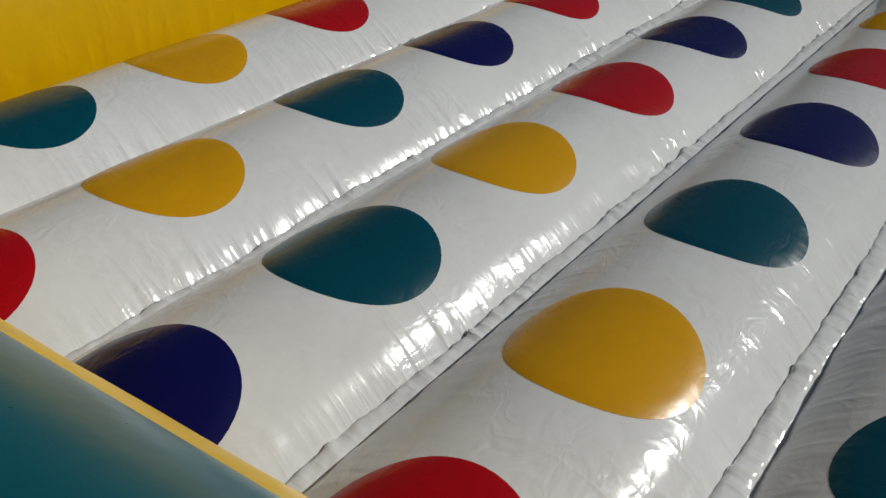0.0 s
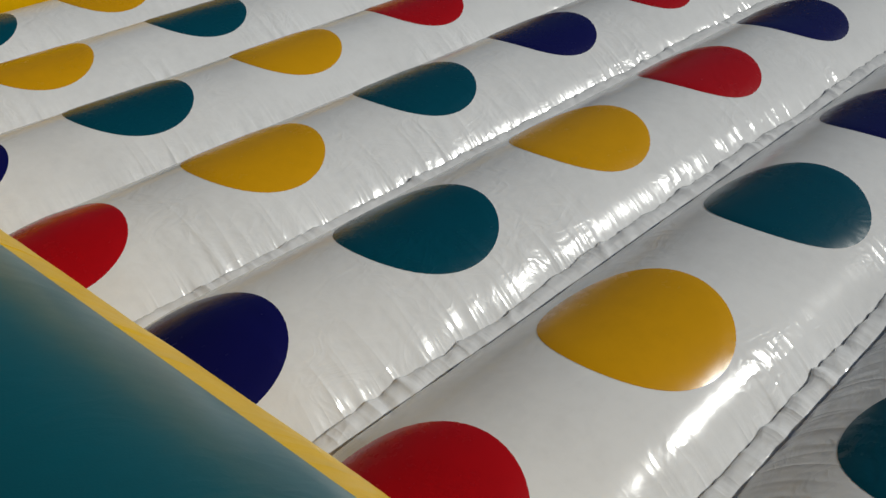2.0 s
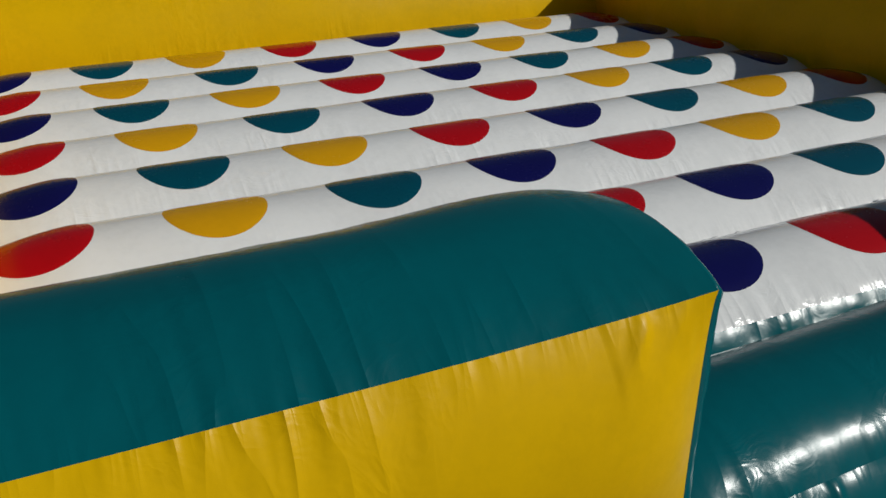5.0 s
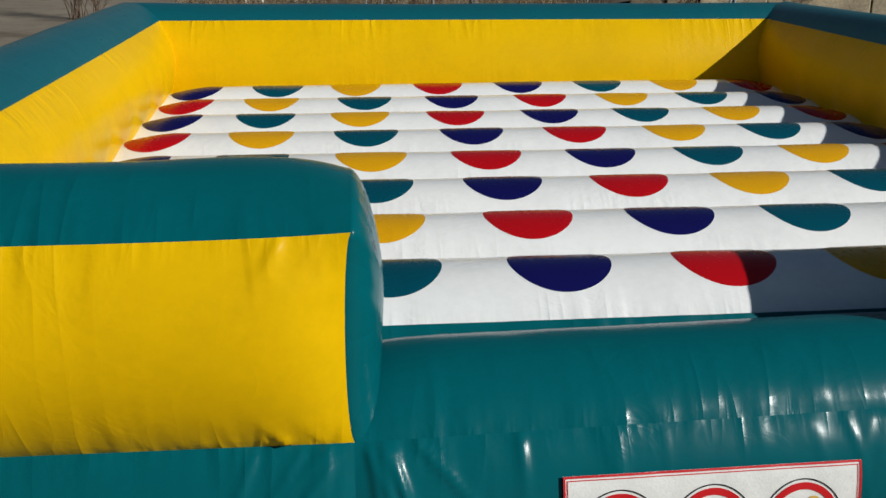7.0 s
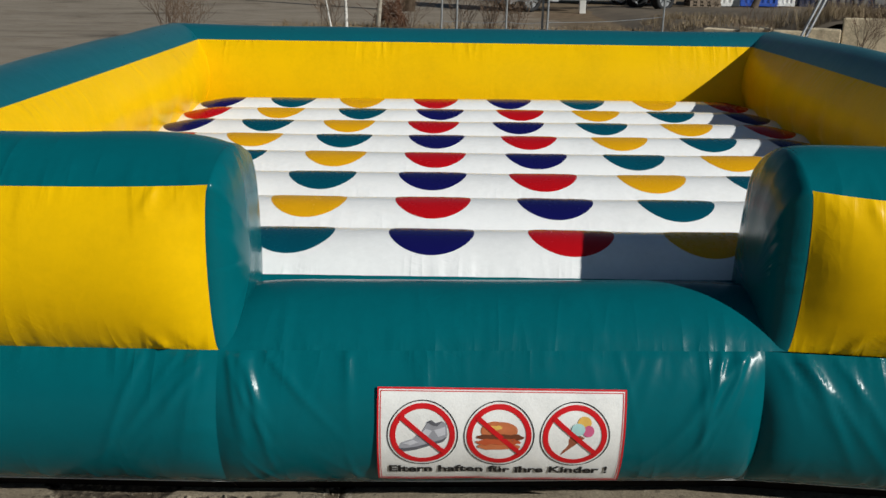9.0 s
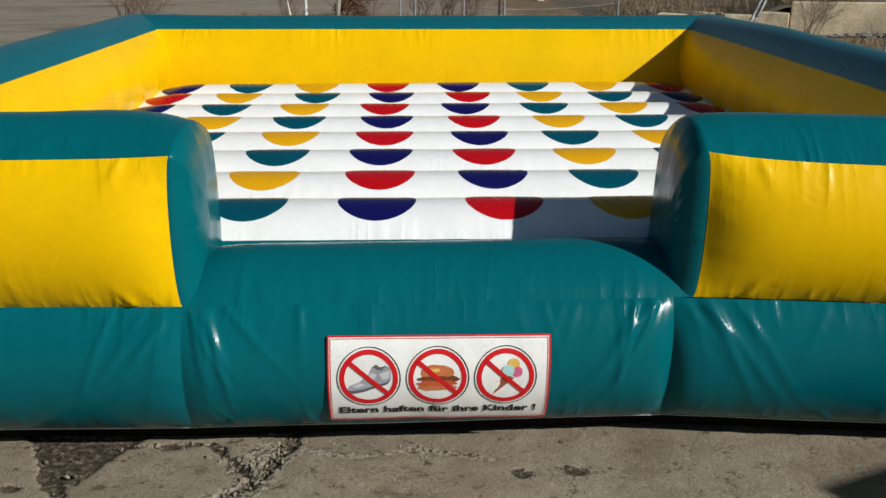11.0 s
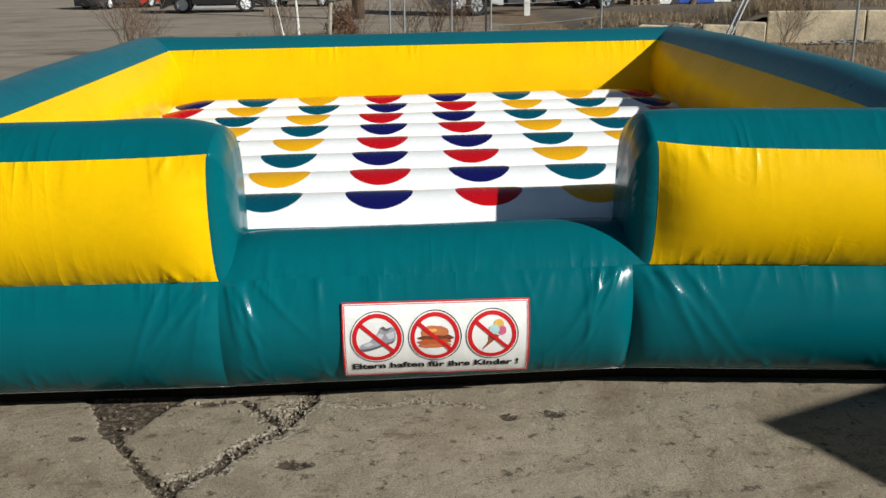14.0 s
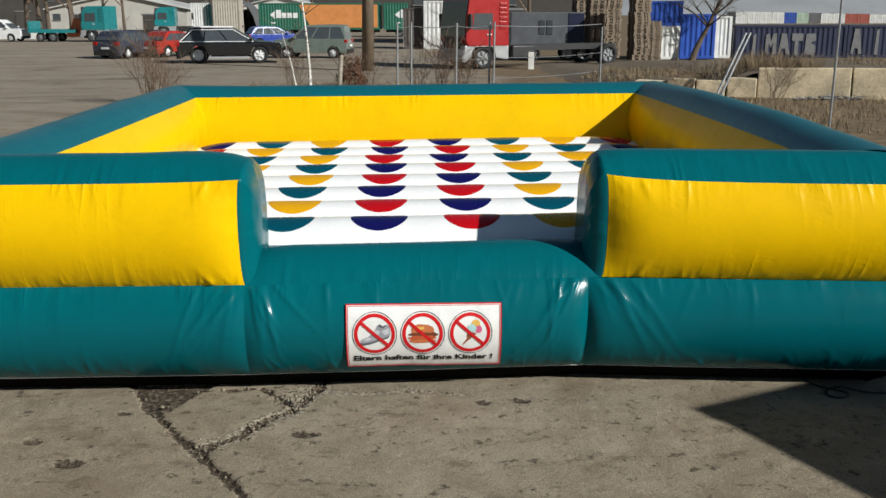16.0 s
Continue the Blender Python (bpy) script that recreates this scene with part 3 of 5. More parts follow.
near_patch = (YY > -3.3) & (YY < 0.55) & (np.abs(XX) < 4.5)
soil, rubble = np.where(near_patch, soil, 0), np.where(near_patch, rubble, 0)
verts = []
for i, x in enumerate(gx):
    for j, y in enumerate(gy):
        z = ground_height(x, y)
        if near_patch[i, j]:
            z += 0.004 * noise.noise((x * 2.0, y * 2.0, 1.0)) + 0.0015 * noise.noise((x * 17, y * 17, 2.0)) - 0.020 * max(0.0, min(1.0, soil[i, j] * 2.2 - 0.9))
            z += rubble[i, j] * (0.007 * noise.noise((x * 34, y * 34, 7.0)) - 0.005)
        verts.append((x, y, z))

m = Mat("worn_concrete", (0.25, 0.2, 0.15), 0.9, spec=0.25)
v = m.coords()
big, mid, fine = m.noise(0.7, 5, 0.6, v, 0.4), m.noise(4.2, 8, 0.68, v, 0.5), m.noise(95.0, 4, 0.75, v)
base = m.ramp(m.math("ADD", m.math("MULTIPLY", big, 0.42), m.math("MULTIPLY", mid, 0.58)),
              [(0.34, (0.118, 0.090, 0.060)), (0.43, (0.208, 0.168, 0.116)), (0.52, (0.272, 0.225, 0.160)), (0.64, (0.345, 0.292, 0.213))])
base = m.mix(0.34, base, m.ramp(fine, [(0.32, (0.06, 0.048, 0.034)), (0.5, (0.26, 0.218, 0.164)), (0.68, (0.52, 0.46, 0.365))]))
blot = m.noise(9.0, 7, 0.72, v, 0.15)
base = m.mix(m.ramp(blot, [(0.36, 0.85), (0.42, 0.0)]), base, (0.055, 0.043, 0.031))
base = m.mix(m.ramp(blot, [(0.60, 0.0), (0.70, 0.6)]), base, (0.40, 0.35, 0.27))
speck = m.noise(110.0, 2, 0.6, v)
base = m.mix(m.ramp(speck, [(0.30, 0.8), (0.36, 0.0)]), base, (0.045, 0.036, 0.028))
scuff = m.noise(3.0, 6, 0.75, m.coords((0.8, 1.5, 1.0)), 0.2)
base = m.mix(m.ramp(scuff, [(0.34, 0.75), (0.43, 0.0)]), base, (0.115, 0.09, 0.064))
# dark oil and tyre stains, and smooth asphalt in the far yard
sx = m.t.nodes.new("ShaderNodeSeparateXYZ")
m.link(v, sx.inputs[0])
far = m.ramp(m.math("ADD", m.math("MULTIPLY", sx.outputs[1], 0.02), m.math("MULTIPLY", m.noise(0.25, 4, 0.6, v), 0.25)), [(0.30, 0.0), (0.42, 1.0)])
tracks = m.noise(0.35, 5, 0.65, m.coords((0.6, 1.2, 1.0)), 0.8)
yard = m.ramp(tracks, [(0.30, (0.12, 0.095, 0.069)), (0.44, (0.235, 0.194, 0.149)), (0.68, (0.30, 0.252, 0.197))])
base = m.mix(far, base, yard)
# bare brown soil on the right of the yard
bank = m.math("ADD", m.math("MULTIPLY", sx.outputs[0], 0.10), m.math("MULTIPLY", m.noise(0.5, 4, 0.6, v), 0.8))
bank = m.math("MULTIPLY", m.ramp(bank, [(0.55, 0.0), (0.75, 1.0)]), m.ramp(m.math("MULTIPLY", sx.outputs[1], 0.05), [(0.34, 0.0), (0.45, 1.0)]))
dirt = m.ramp(m.noise(3.0, 6, 0.7, v), [(0.3, (0.085, 0.058, 0.035)), (0.7, (0.235, 0.172, 0.105))])
base = m.mix(bank, base, dirt)
soil_at = m.t.nodes.new("ShaderNodeAttribute")
soil_at.attribute_name = "soil"
rub_at = m.t.nodes.new("ShaderNodeAttribute")
rub_at.attribute_name = "rubble"
grains = m.noise(38.0, 4, 0.7, v)
shred = m.math("ADD", m.math("MULTIPLY", m.noise(26.0, 5, 0.72, v, 0.6), 0.75), m.math("MULTIPLY", m.noise(7.0, 3, 0.6, v), 0.35))
in_soil = m.ramp(m.math("ADD", soil_at.outputs["Fac"], m.math("SUBTRACT", shred, 0.55)), [(0.46, 0.0), (0.53, 1.0)])
in_rubble = m.ramp(m.math("ADD", rub_at.outputs["Fac"], m.math("SUBTRACT", shred, 0.55)), [(0.30, 0.0), (0.42, 1.0)])
base = m.mix(in_rubble, base, m.ramp(grains, [(0.36, (0.05, 0.038, 0.027)), (0.45, (0.20, 0.165, 0.12)), (0.56, (0.40, 0.35, 0.275))]))
base = m.mix(in_soil, base, m.ramp(grains, [(0.34, (0.024, 0.018, 0.013)), (0.52, (0.078, 0.059, 0.042)), (0.66, (0.21, 0.17, 0.125))]))
# hairline cracks
hair = m.math("ABSOLUTE", m.math("SUBTRACT", m.noise(1.1, 6, 0.62, v, 0.6), 0.5))
base = m.mix(m.math("MULTIPLY", m.ramp(hair, [(0.0, 0.6), (0.004, 0.0)]), m.ramp(big, [(0.45, 0.0), (0.55, 1.0)])), base, (0.05, 0.04, 0.03))
# small dark chips
chips = m.noise(32.0, 3, 0.6, v, 0.3)
base = m.mix(m.ramp(chips, [(0.29, 0.9), (0.335, 0.0)]), base, (0.05, 0.038, 0.027))
pale = m.noise(21.0, 4, 0.65, v, 0.2)
base = m.mix(m.ramp(pale, [(0.66, 0.0), (0.72, 0.7)]), base, (0.44, 0.39, 0.31))
brown = m.noise(1.7, 5, 0.65, v, 0.3)
base = m.mix(m.ramp(brown, [(0.52, 0.0), (0.68, 0.55)]), base, (0.165, 0.122, 0.078))
m.color(base)
b1 = m.bump(m.math("ADD", m.math("MULTIPLY", mid, 1.0), m.math("MULTIPLY", m.math("ADD", m.math("ADD", fine, chips), m.math("ADD", blot, pale)), 0.22)), 0.6, 0.02)
b2 = m.bump(m.math("SUBTRACT", 1.0, m.math("MAXIMUM", in_soil, m.math("MULTIPLY", in_rubble, 0.4))), 0.7, 0.012, b1)
m.bump(m.math("MULTIPLY", grains, m.math("ADD", m.math("MAXIMUM", in_rubble, in_soil), 0.12)), 0.8, 0.02, b2)
M_GROUND = m.m
ground = mesh_object("ground", verts, grid_faces(len(gx), len(gy)), M_GROUND)
for name, values in (("soil", soil), ("rubble", rubble)):
    ground.data.attributes.new(name, "FLOAT", "POINT").data.foreach_set("value", values.ravel().astype(np.float32))
tagged(ground, "cracked grey-brown concrete yard running into dusty asphalt", "ground", kind="structure")

# loose stones along the cracks and over the slab
rng = random.Random(5)
bm = bmesh.new()
spots = []
for line, count, spread in ((JOINT[1:8], 70, 0.05), (BREAK[:5], 130, 0.035), ([(-0.70, 0.02), (-0.84, -0.26)], 150, 0.06), ([(-0.62, -0.06), (-0.3, -0.13), (0.0, -0.12)], 60, 0.05), (EDGE, 25, 0.03)):
    for _ in range(count):
        k = rng.randrange(len(line) - 1)
        f = rng.random()
        spots.append((line[k][0] + (line[k + 1][0] - line[k][0]) * f + rng.gauss(0, spread), line[k][1] + (line[k + 1][1] - line[k][1]) * f + rng.gauss(0, spread), rng.uniform(0.003, 0.007) + 0.013 * rng.random() ** 3))
for _ in range(260):
    spots.append((rng.uniform(-3.5, 3.2), rng.uniform(-3.0, 0.0), rng.uniform(0.002, 0.008)))
for x, y, r in spots:
    if y > 0.10:
        continue
    m4 = pose(x, y, r * 0.15 - 0.006, rng.uniform(0, 360), rng.uniform(0, 360), rng.uniform(0, 360)) @ Matrix.Diagonal((r, r * rng.uniform(0.6, 1), r * rng.uniform(0.4, 0.8), 1))
    made = bmesh.ops.create_icosphere(bm, subdivisions=1, radius=1.0, matrix=Matrix.Identity(4))["verts"]
    for q in made:
        q.co = m4 @ (q.co * rng.uniform(0.55, 1.15))
M_STONE = plain("pale_rubble", (0.25, 0.21, 0.155), 0.95, vary=0.5, scale=20.0)
tagged(part("gravel", bm, M_STONE), "pale broken concrete crumbs lying in the cracks", "gravel", kind="stuff")

# ---------------------------------------------------------------- the printed sign on the threshold
M_SHEET = plain("white_sign_vinyl", (0.80, 0.795, 0.78), 0.30, vary=0.08, scale=9.0, bump=0.12)
M_RED_INK = plain("red_ink", (0.60, 0.006, 0.012), 0.4, vary=0.05)
M_BLACK_INK = plain("black_ink", (0.010, 0.010, 0.012), 0.4, vary=0.05)
LOW_ARC = np.array(arc(*LOW, 240))
SIGN_X0, SIGN_X1, SIGN_Z0, SIGN_Z1 = -0.459, 0.432, 0.197, 0.578


def sign_point(x, z, lift):
    """A place on the bulging front of the threshold, lift metres off it."""
    k = int(np.argmin(np.abs(LOW_ARC[:, 1] - z)))
    (w0, z0), (w1, z1) = LOW_ARC[min(k, 238)], LOW_ARC[min(k, 238) + 1]
    f = (z - z0) / (z1 - z0)
    w = w0 + (w1 - w0) * f
    ln = math.hypot(w1 - w0, z1 - z0)
    nw, nz = -(z1 - z0) / ln, (w1 - w0) / ln
    lift = lift + 0.004 * noise.noise((x * 4.0, z * 5.0, 3.0)) + 0.002 * noise.noise((x * 14.0 + z * 9.0, z * 6.0, 8.0))
    tilt = 0.012 * (x - SIGN_X0) / (SIGN_X1 - SIGN_X0)
    return (x, gate_y(x) + w + nw * lift, z + nz * lift - tilt)


def print_on(name, verts2, faces, material, parent, lift, label=""):
    """Flat print: places (x, z) on the sign laid onto its bulging sheet."""
    return mesh_object(name, [sign_point(x, z, lift) for x, z in verts2], faces, material, parent, None, True, label)


def bar_grid(x0, z0, x1, z1, step=0.02):
    nx, nz = max(2, int(abs(x1 - x0) / step) + 1), max(2, int(abs(z1 - z0) / step) + 1)
    return [(x, z) for x in np.linspace(x0, x1, nx) for z in np.linspace(z0, z1, nz)], grid_faces(nx, nz)


def ring(cx, cz, r0, r1, n=64):
    v = [(cx + r * math.cos(2 * math.pi * k / n), cz + r * math.sin(2 * math.pi * k / n)) for r in (r0, r1) for k in range(n)]
    return v, [(k, n + k, n + (k + 1) % n, (k + 1) % n) for k in range(n)]


def blob(cx, cz, rx, rz, turn=0.0, power=1.0, n=28, lo=0.0, hi=2 * math.pi):
    """A filled oval, or a slice of one."""
    v = [(cx, cz)]
    for k in range(n + 1):
        a = lo + (hi - lo) * k / n
        px, pz = rx * math.copysign(abs(math.cos(a)) ** power, math.cos(a)), rz * math.copysign(abs(math.sin(a)) ** power, math.sin(a))
        v.append((cx + px * math.cos(turn) - pz * math.sin(turn), cz + px * math.sin(turn) + pz * math.cos(turn)))
    return v, [(0, k + 1, k + 2) for k in range(n)]


LIFT = 0.012
v, f = bar_grid(SIGN_X0, SIGN_Z0, SIGN_X1, SIGN_Z1)
sign = print_on("sign", v, f, M_SHEET, arena, LIFT, "white vinyl warning sign with a red border")
for inset, wide in ((0.0, 0.006), (0.0105, 0.0025)):
    a0, a1, c0, c1 = SIGN_X0 + inset, SIGN_X1 - inset, SIGN_Z0 + inset, SIGN_Z1 - inset
    for box in ((a0, c0, a1, c0 + wide), (a0, c1 - wide, a1, c1), (a0, c0, a0 + wide, c1), (a1 - wide, c0, a1, c1)):
        v, f = bar_grid(*box)
        print_on("border_line", v, f, M_RED_INK, sign, LIFT + 0.002)

WIDTH, CZ = SIGN_X1 - SIGN_X0, SIGN_Z1 - 0.438 * (SIGN_Z1 - SIGN_Z0)
INK = {n: plain(n, c, 0.45, vary=0.12, scale=25.0) for n, c in {
    "grey_ink": (0.33, 0.33, 0.37), "dark_grey_ink": (0.11, 0.11, 0.13), "light_grey_ink": (0.55, 0.55, 0.60),
    "bun_ink": (0.55, 0.16, 0.06), "meat_ink": (0.16, 0.045, 0.02), "tomato_ink": (0.50, 0.09, 0.03), "cone_ink": (0.30, 0.09, 0.045),
    "mint_ink": (0.42, 0.66, 0.66), "mango_ink": (0.75, 0.45, 0.10), "berry_ink": (0.62, 0.12, 0.25)}.items()}
for place_x, icon in ((0.182, "shoe"), (0.490, "burger"), (0.797, "ice"),):
    cx = SIGN_X0 + place_x * WIDTH
    v, f = ring(cx, CZ, 0.1236, 0.1272)
    print_on("black_ring", v, f, M_BLACK_INK, sign, LIFT + 0.002)
    v, f = ring(cx, CZ, 0.097, 0.1165)
    print_on("red_ring", v, f, M_RED_INK, sign, LIFT + 0.002)
    z1, z2, z3 = LIFT + 0.002, LIFT + 0.0026, LIFT + 0.0032
    if icon == "shoe":
        for outline, ink, lift in (([(-.086, -.050), (-.074, -.030), (-.034, -.014), (.002, .020), (.016, .050), (.034, .040), (.052, .036), (.070, .054), (.084, .044), (.090, .002), (.074, -.024), (.028, -.040), (-.022, -.058), (-.064, -.066)], "grey_ink", z1),
                                   ([(-.086, -.052), (-.064, -.067), (-.022, -.059), (.028, -.041), (.074, -.025), (.089, -.004), (.070, -.016), (.026, -.030), (-.024, -.047), (-.062, -.053)], "dark_grey_ink", z3),
                                   ([(.016, .051), (.034, .039), (.052, .035), (.070, .055), (.046, .047), (.030, .058)], "dark_grey_ink", z3),
                                   ([(-.070, -.034), (-.034, -.018), (-.014, -.028), (-.044, -.042)], "light_grey_ink", z2),
                                   ([(-.006, .006), (.010, .026), (.034, .018), (.020, -.004)], "light_grey_ink", z2),
                                   ([(.040, .020), (.080, .034), (.082, .004), (.056, -.006)], "light_grey_ink", z2)):
            print_on("shoe_shape", [(cx + x, CZ + z) for x, z in outline], [tuple(range(len(outline)))], INK[ink], sign, lift)
    elif icon == "burger":
        rim = random.Random(12)
        for x0, zc, half, tall, ink, lift, wobble in ((0.0, 0.020, 0.066, 0.034, "bun_ink", z1, 0.1), (0.004, -0.004, 0.086, 0.012, "meat_ink", z2, 0.35), (-0.002, -0.024, 0.082, 0.012, "tomato_ink", z3, 0.5),
                                                      (0.0, -0.042, 0.078, 0.014, "bun_ink", z2, 0.2), (-0.016, 0.032, 0.026, 0.008, "mango_ink", z3, 0.4), (0.030, -0.012, 0.030, 0.007, "tomato_ink", z3, 0.5)):
            ringed = [(cx + x0 + half * math.copysign(abs(math.cos(a)) ** 0.7, math.cos(a)), CZ + zc + tall * math.sin(a) * (1 + wobble * rim.uniform(-1, 1))) for a in np.linspace(0, 2 * math.pi, 26)[:-1]]
            print_on("burger_shape", ringed, [tuple(range(25))], INK[ink], sign, lift)
    else:
        print_on("cone", [(cx - 0.048, CZ - 0.078), (cx - 0.008, CZ + 0.018), (cx + 0.036, CZ - 0.004)], [(0, 2, 1)], INK["cone_ink"], sign, z1)
        for args, ink, lift in (((cx + 0.032, CZ + 0.052, 0.025, 0.025), "mango_ink", z1), ((cx + 0.048, CZ + 0.022, 0.020, 0.022), "berry_ink", z2),
                                ((cx + 0.010, CZ + 0.028, 0.025, 0.024), "mint_ink", z3)):
            v, f = blob(*args)
            print_on("ice_scoop", v, f, INK[ink], sign, lift)
    v, f = bar_grid(-0.105, -0.009, 0.105, 0.009, 0.015)
    t = math.radians(-41)
    print_on("red_bar", [(cx + x * math.cos(t) - z * math.sin(t), CZ + x * math.sin(t) + z * math.cos(t)) for x, z in v], f, M_RED_INK, sign, LIFT + 0.0042)

font = bpy.data.curves.new("lettering", "FONT")
font.body, font.size, font.offset, font.resolution_u = "Eltern haften f\u00fcr ihre Kinder !", 1.0, 0.034, 4
text_ob = bpy.data.objects.new("lettering_curve", font)
text_mesh = bpy.data.meshes.new_from_object(text_ob)
co = np.array([tuple(v.co) for v in text_mesh.vertices])
lo, hi = co.min(axis=0), co.max(axis=0)
tx0, tx1 = SIGN_X0 + 0.046 * WIDTH, SIGN_X0 + 0.945 * WIDTH
base_z, cap = SIGN_Z1 - 0.872 * (SIGN_Z1 - SIGN_Z0), 0.034
kx, kz = (tx1 - tx0) / (hi[0] - lo[0]), cap / 0.73
for vert, (x, y, _) in zip(text_mesh.vertices, co):
    vert.co = sign_point(tx0 + (x - lo[0]) * kx, base_z + y * kz, LIFT + 0.003)
bpy.data.objects.remove(text_ob)
# one part for each letter
bm = bmesh.new()
bm.from_mesh(text_mesh)
todo = set(bm.verts)
while todo:
    stack = [min(todo, key=lambda q: q.index)]
    todo.discard(stack[0])
    island = []
    while stack:
        q = stack.pop()
        island.append(q)
        for e in q.link_edges:
            o = e.other_vert(q)
            if o in todo:
                todo.discard(o)
                stack.append(o)
    island.sort(key=lambda q: q.index)
    number = {q: k for k, q in enumerate(island)}
    shapes = {f for q in island for f in q.link_faces}
    mesh_object("letter", [q.co for q in island], [tuple(number[q] for q in f.verts) for f in sorted(shapes, key=lambda f: f.index)], M_BLACK_INK, sign, smooth=False)
bm.free()

# ---------------------------------------------------------------- helpers for the yard behind


def box(bm, x0, y0, z0, x1, y1, z1, bevel=0.0, seg=2):
    """A block between two corners, with rounded edges where bevel is given."""
    r = bmesh.ops.create_cube(bm, size=1.0, matrix=Matrix.LocRotScale(((x0 + x1) / 2, (y0 + y1) / 2, (z0 + z1) / 2), None, (abs(x1 - x0), abs(y1 - y0), abs(z1 - z0))))
    if bevel:
        edges = list({e for v in r["verts"] for e in v.link_edges})
        bmesh.ops.bevel(bm, geom=edges, offset=bevel, segments=seg, affect="EDGES", profile=0.6)
    return bm


def block(name, size, material, parent, bevel=0.0, label="", smooth=False):
    bm = bmesh.new()
    box(bm, *size, bevel=bevel)
    return part(name, bm, material, parent, label, smooth)


def rod(bm, p, q, r0, r1=None, sides=8):
    p, q = Vector(p), Vector(q)
    m4 = Matrix.Translation((p + q) / 2) @ (q - p).to_track_quat("Z", "Y").to_matrix().to_4x4()
    bmesh.ops.create_cone(bm, cap_ends=True, segments=sides, radius1=r0, radius2=r0 if r1 is None else r1, depth=(q - p).length, matrix=m4)
    return bm


def prism(name, outline, y0, y1, material, parent, bevel=0.0, label="", taper=0.0, zmid=0.9):
    """A side view (x, z) drawn out from y0 to y1; above zmid the sides lean inwards by taper."""
    bm = bmesh.new()
    a = [bm.verts.new((x, y0 + max(0, z - zmid) * taper, z)) for x, z in outline]
    b = [bm.verts.new((x, y1 - max(0, z - zmid) * taper, z)) for x, z in outline]
    bm.faces.new(a)
    bm.faces.new(b[::-1])
    for i in range(len(outline)):
        k = (i + 1) % len(outline)
        bm.faces.new((a[k], a[i], b[i], b[k]))
    bmesh.ops.recalc_face_normals(bm, faces=bm.faces)
    if bevel:
        bmesh.ops.bevel(bm, geom=bm.edges[:], offset=bevel, segments=2, affect="EDGES", profile=0.6)
    return part(name, bm, material, parent, label, False)


M_RUBBER = plain("tyre_rubber", (0.015, 0.015, 0.016), 0.85)
M_ALLOY = plain("alloy", (0.72, 0.72, 0.73), 0.35)
M_GLASS = plain("dark_car_glass", (0.06, 0.07, 0.078), 0.06, vary=0.1)
M_TRIM = plain("black_plastic", (0.018, 0.018, 0.020), 0.55)
M_CHROME = plain("bright_trim", (0.82, 0.82, 0.82), 0.3)
M_TAIL = plain("red_lamp", (0.35, 0.006, 0.006), 0.2)
M_LAMP = plain("clear_lamp", (0.7, 0.7, 0.72), 0.1)
M_STEEL = plain("galvanised_steel", (0.32, 0.33, 0.34), 0.5, 0.7, vary=0.2, scale=12.0)
M_BARS = plain("white_marking", (0.75, 0.75, 0.74), 0.6, vary=0.08)


def paint(name, color, rough=0.3):
    return plain(name, color, rough, 0.0, 0.08, 2.0, 0.0, 0.5)


def wheel(parent, x, y, r, wide, side, rim=M_ALLOY):
    """A tyre with its rim and spokes; side is the way it faces along y."""
    bm = bmesh.new()
    n, prof = 24, [(r * 0.66, -0.5), (r * 0.93, -0.5), (r, -0.32), (r, 0.32), (r * 0.93, 0.5), (r * 0.66, 0.5)]
    loops = [[bm.verts.new((x + rr * math.cos(2 * math.pi * k / n), y + w * wide, r + rr * math.sin(2 * math.pi * k / n))) for k in range(n)] for rr, w in prof]
    for a, b in zip(loops, loops[1:] + loops[:1]):
        for k in range(n):
            bm.faces.new((a[k], a[(k + 1) % n], b[(k + 1) % n], b[k]))
    bmesh.ops.recalc_face_normals(bm, faces=bm.faces)
    w = part("wheel", bm, M_RUBBER, parent, "", True)
    bm = bmesh.new()
    face = y + side * wide * 0.40
    rod(bm, (x, face - side * 0.05, r), (x, face - side * 0.08, r), r * 0.66, r * 0.66, 24)
    rod(bm, (x, face, r), (x, face - side * 0.06, r), r * 0.17, r * 0.17, 12)
    for k in range(6):
        a = k * math.pi / 3 + 0.3
        rod(bm, (x + r * 0.1 * math.cos(a), face - side * 0.01, r + r * 0.1 * math.sin(a)), (x + r * 0.64 * math.cos(a), face - side * 0.03, r + r * 0.64 * math.sin(a)), r * 0.11, r * 0.07, 6)
    part("rim", bm, rim, w, "", False)
    return w


def arch_outline(length, floor, front_z, rear_z, wheels, wr, nose=0.06):
    """Lower body seen from the side, with round wheel openings."""
    pts = [(0.0, floor + 0.12), (0.02, floor)]
    for wx in wheels:
        pts += [(wx + (wr + 0.06) * math.cos(a), max(floor, wr + (wr + 0.06) * math.sin(a))) for a in np.linspace(math.pi, 0, 9)]
    pts += [(length - 0.03, floor), (length, floor + 0.15), (length, front_z - 0.18), (length - nose, front_z - 0.05)]
    return pts


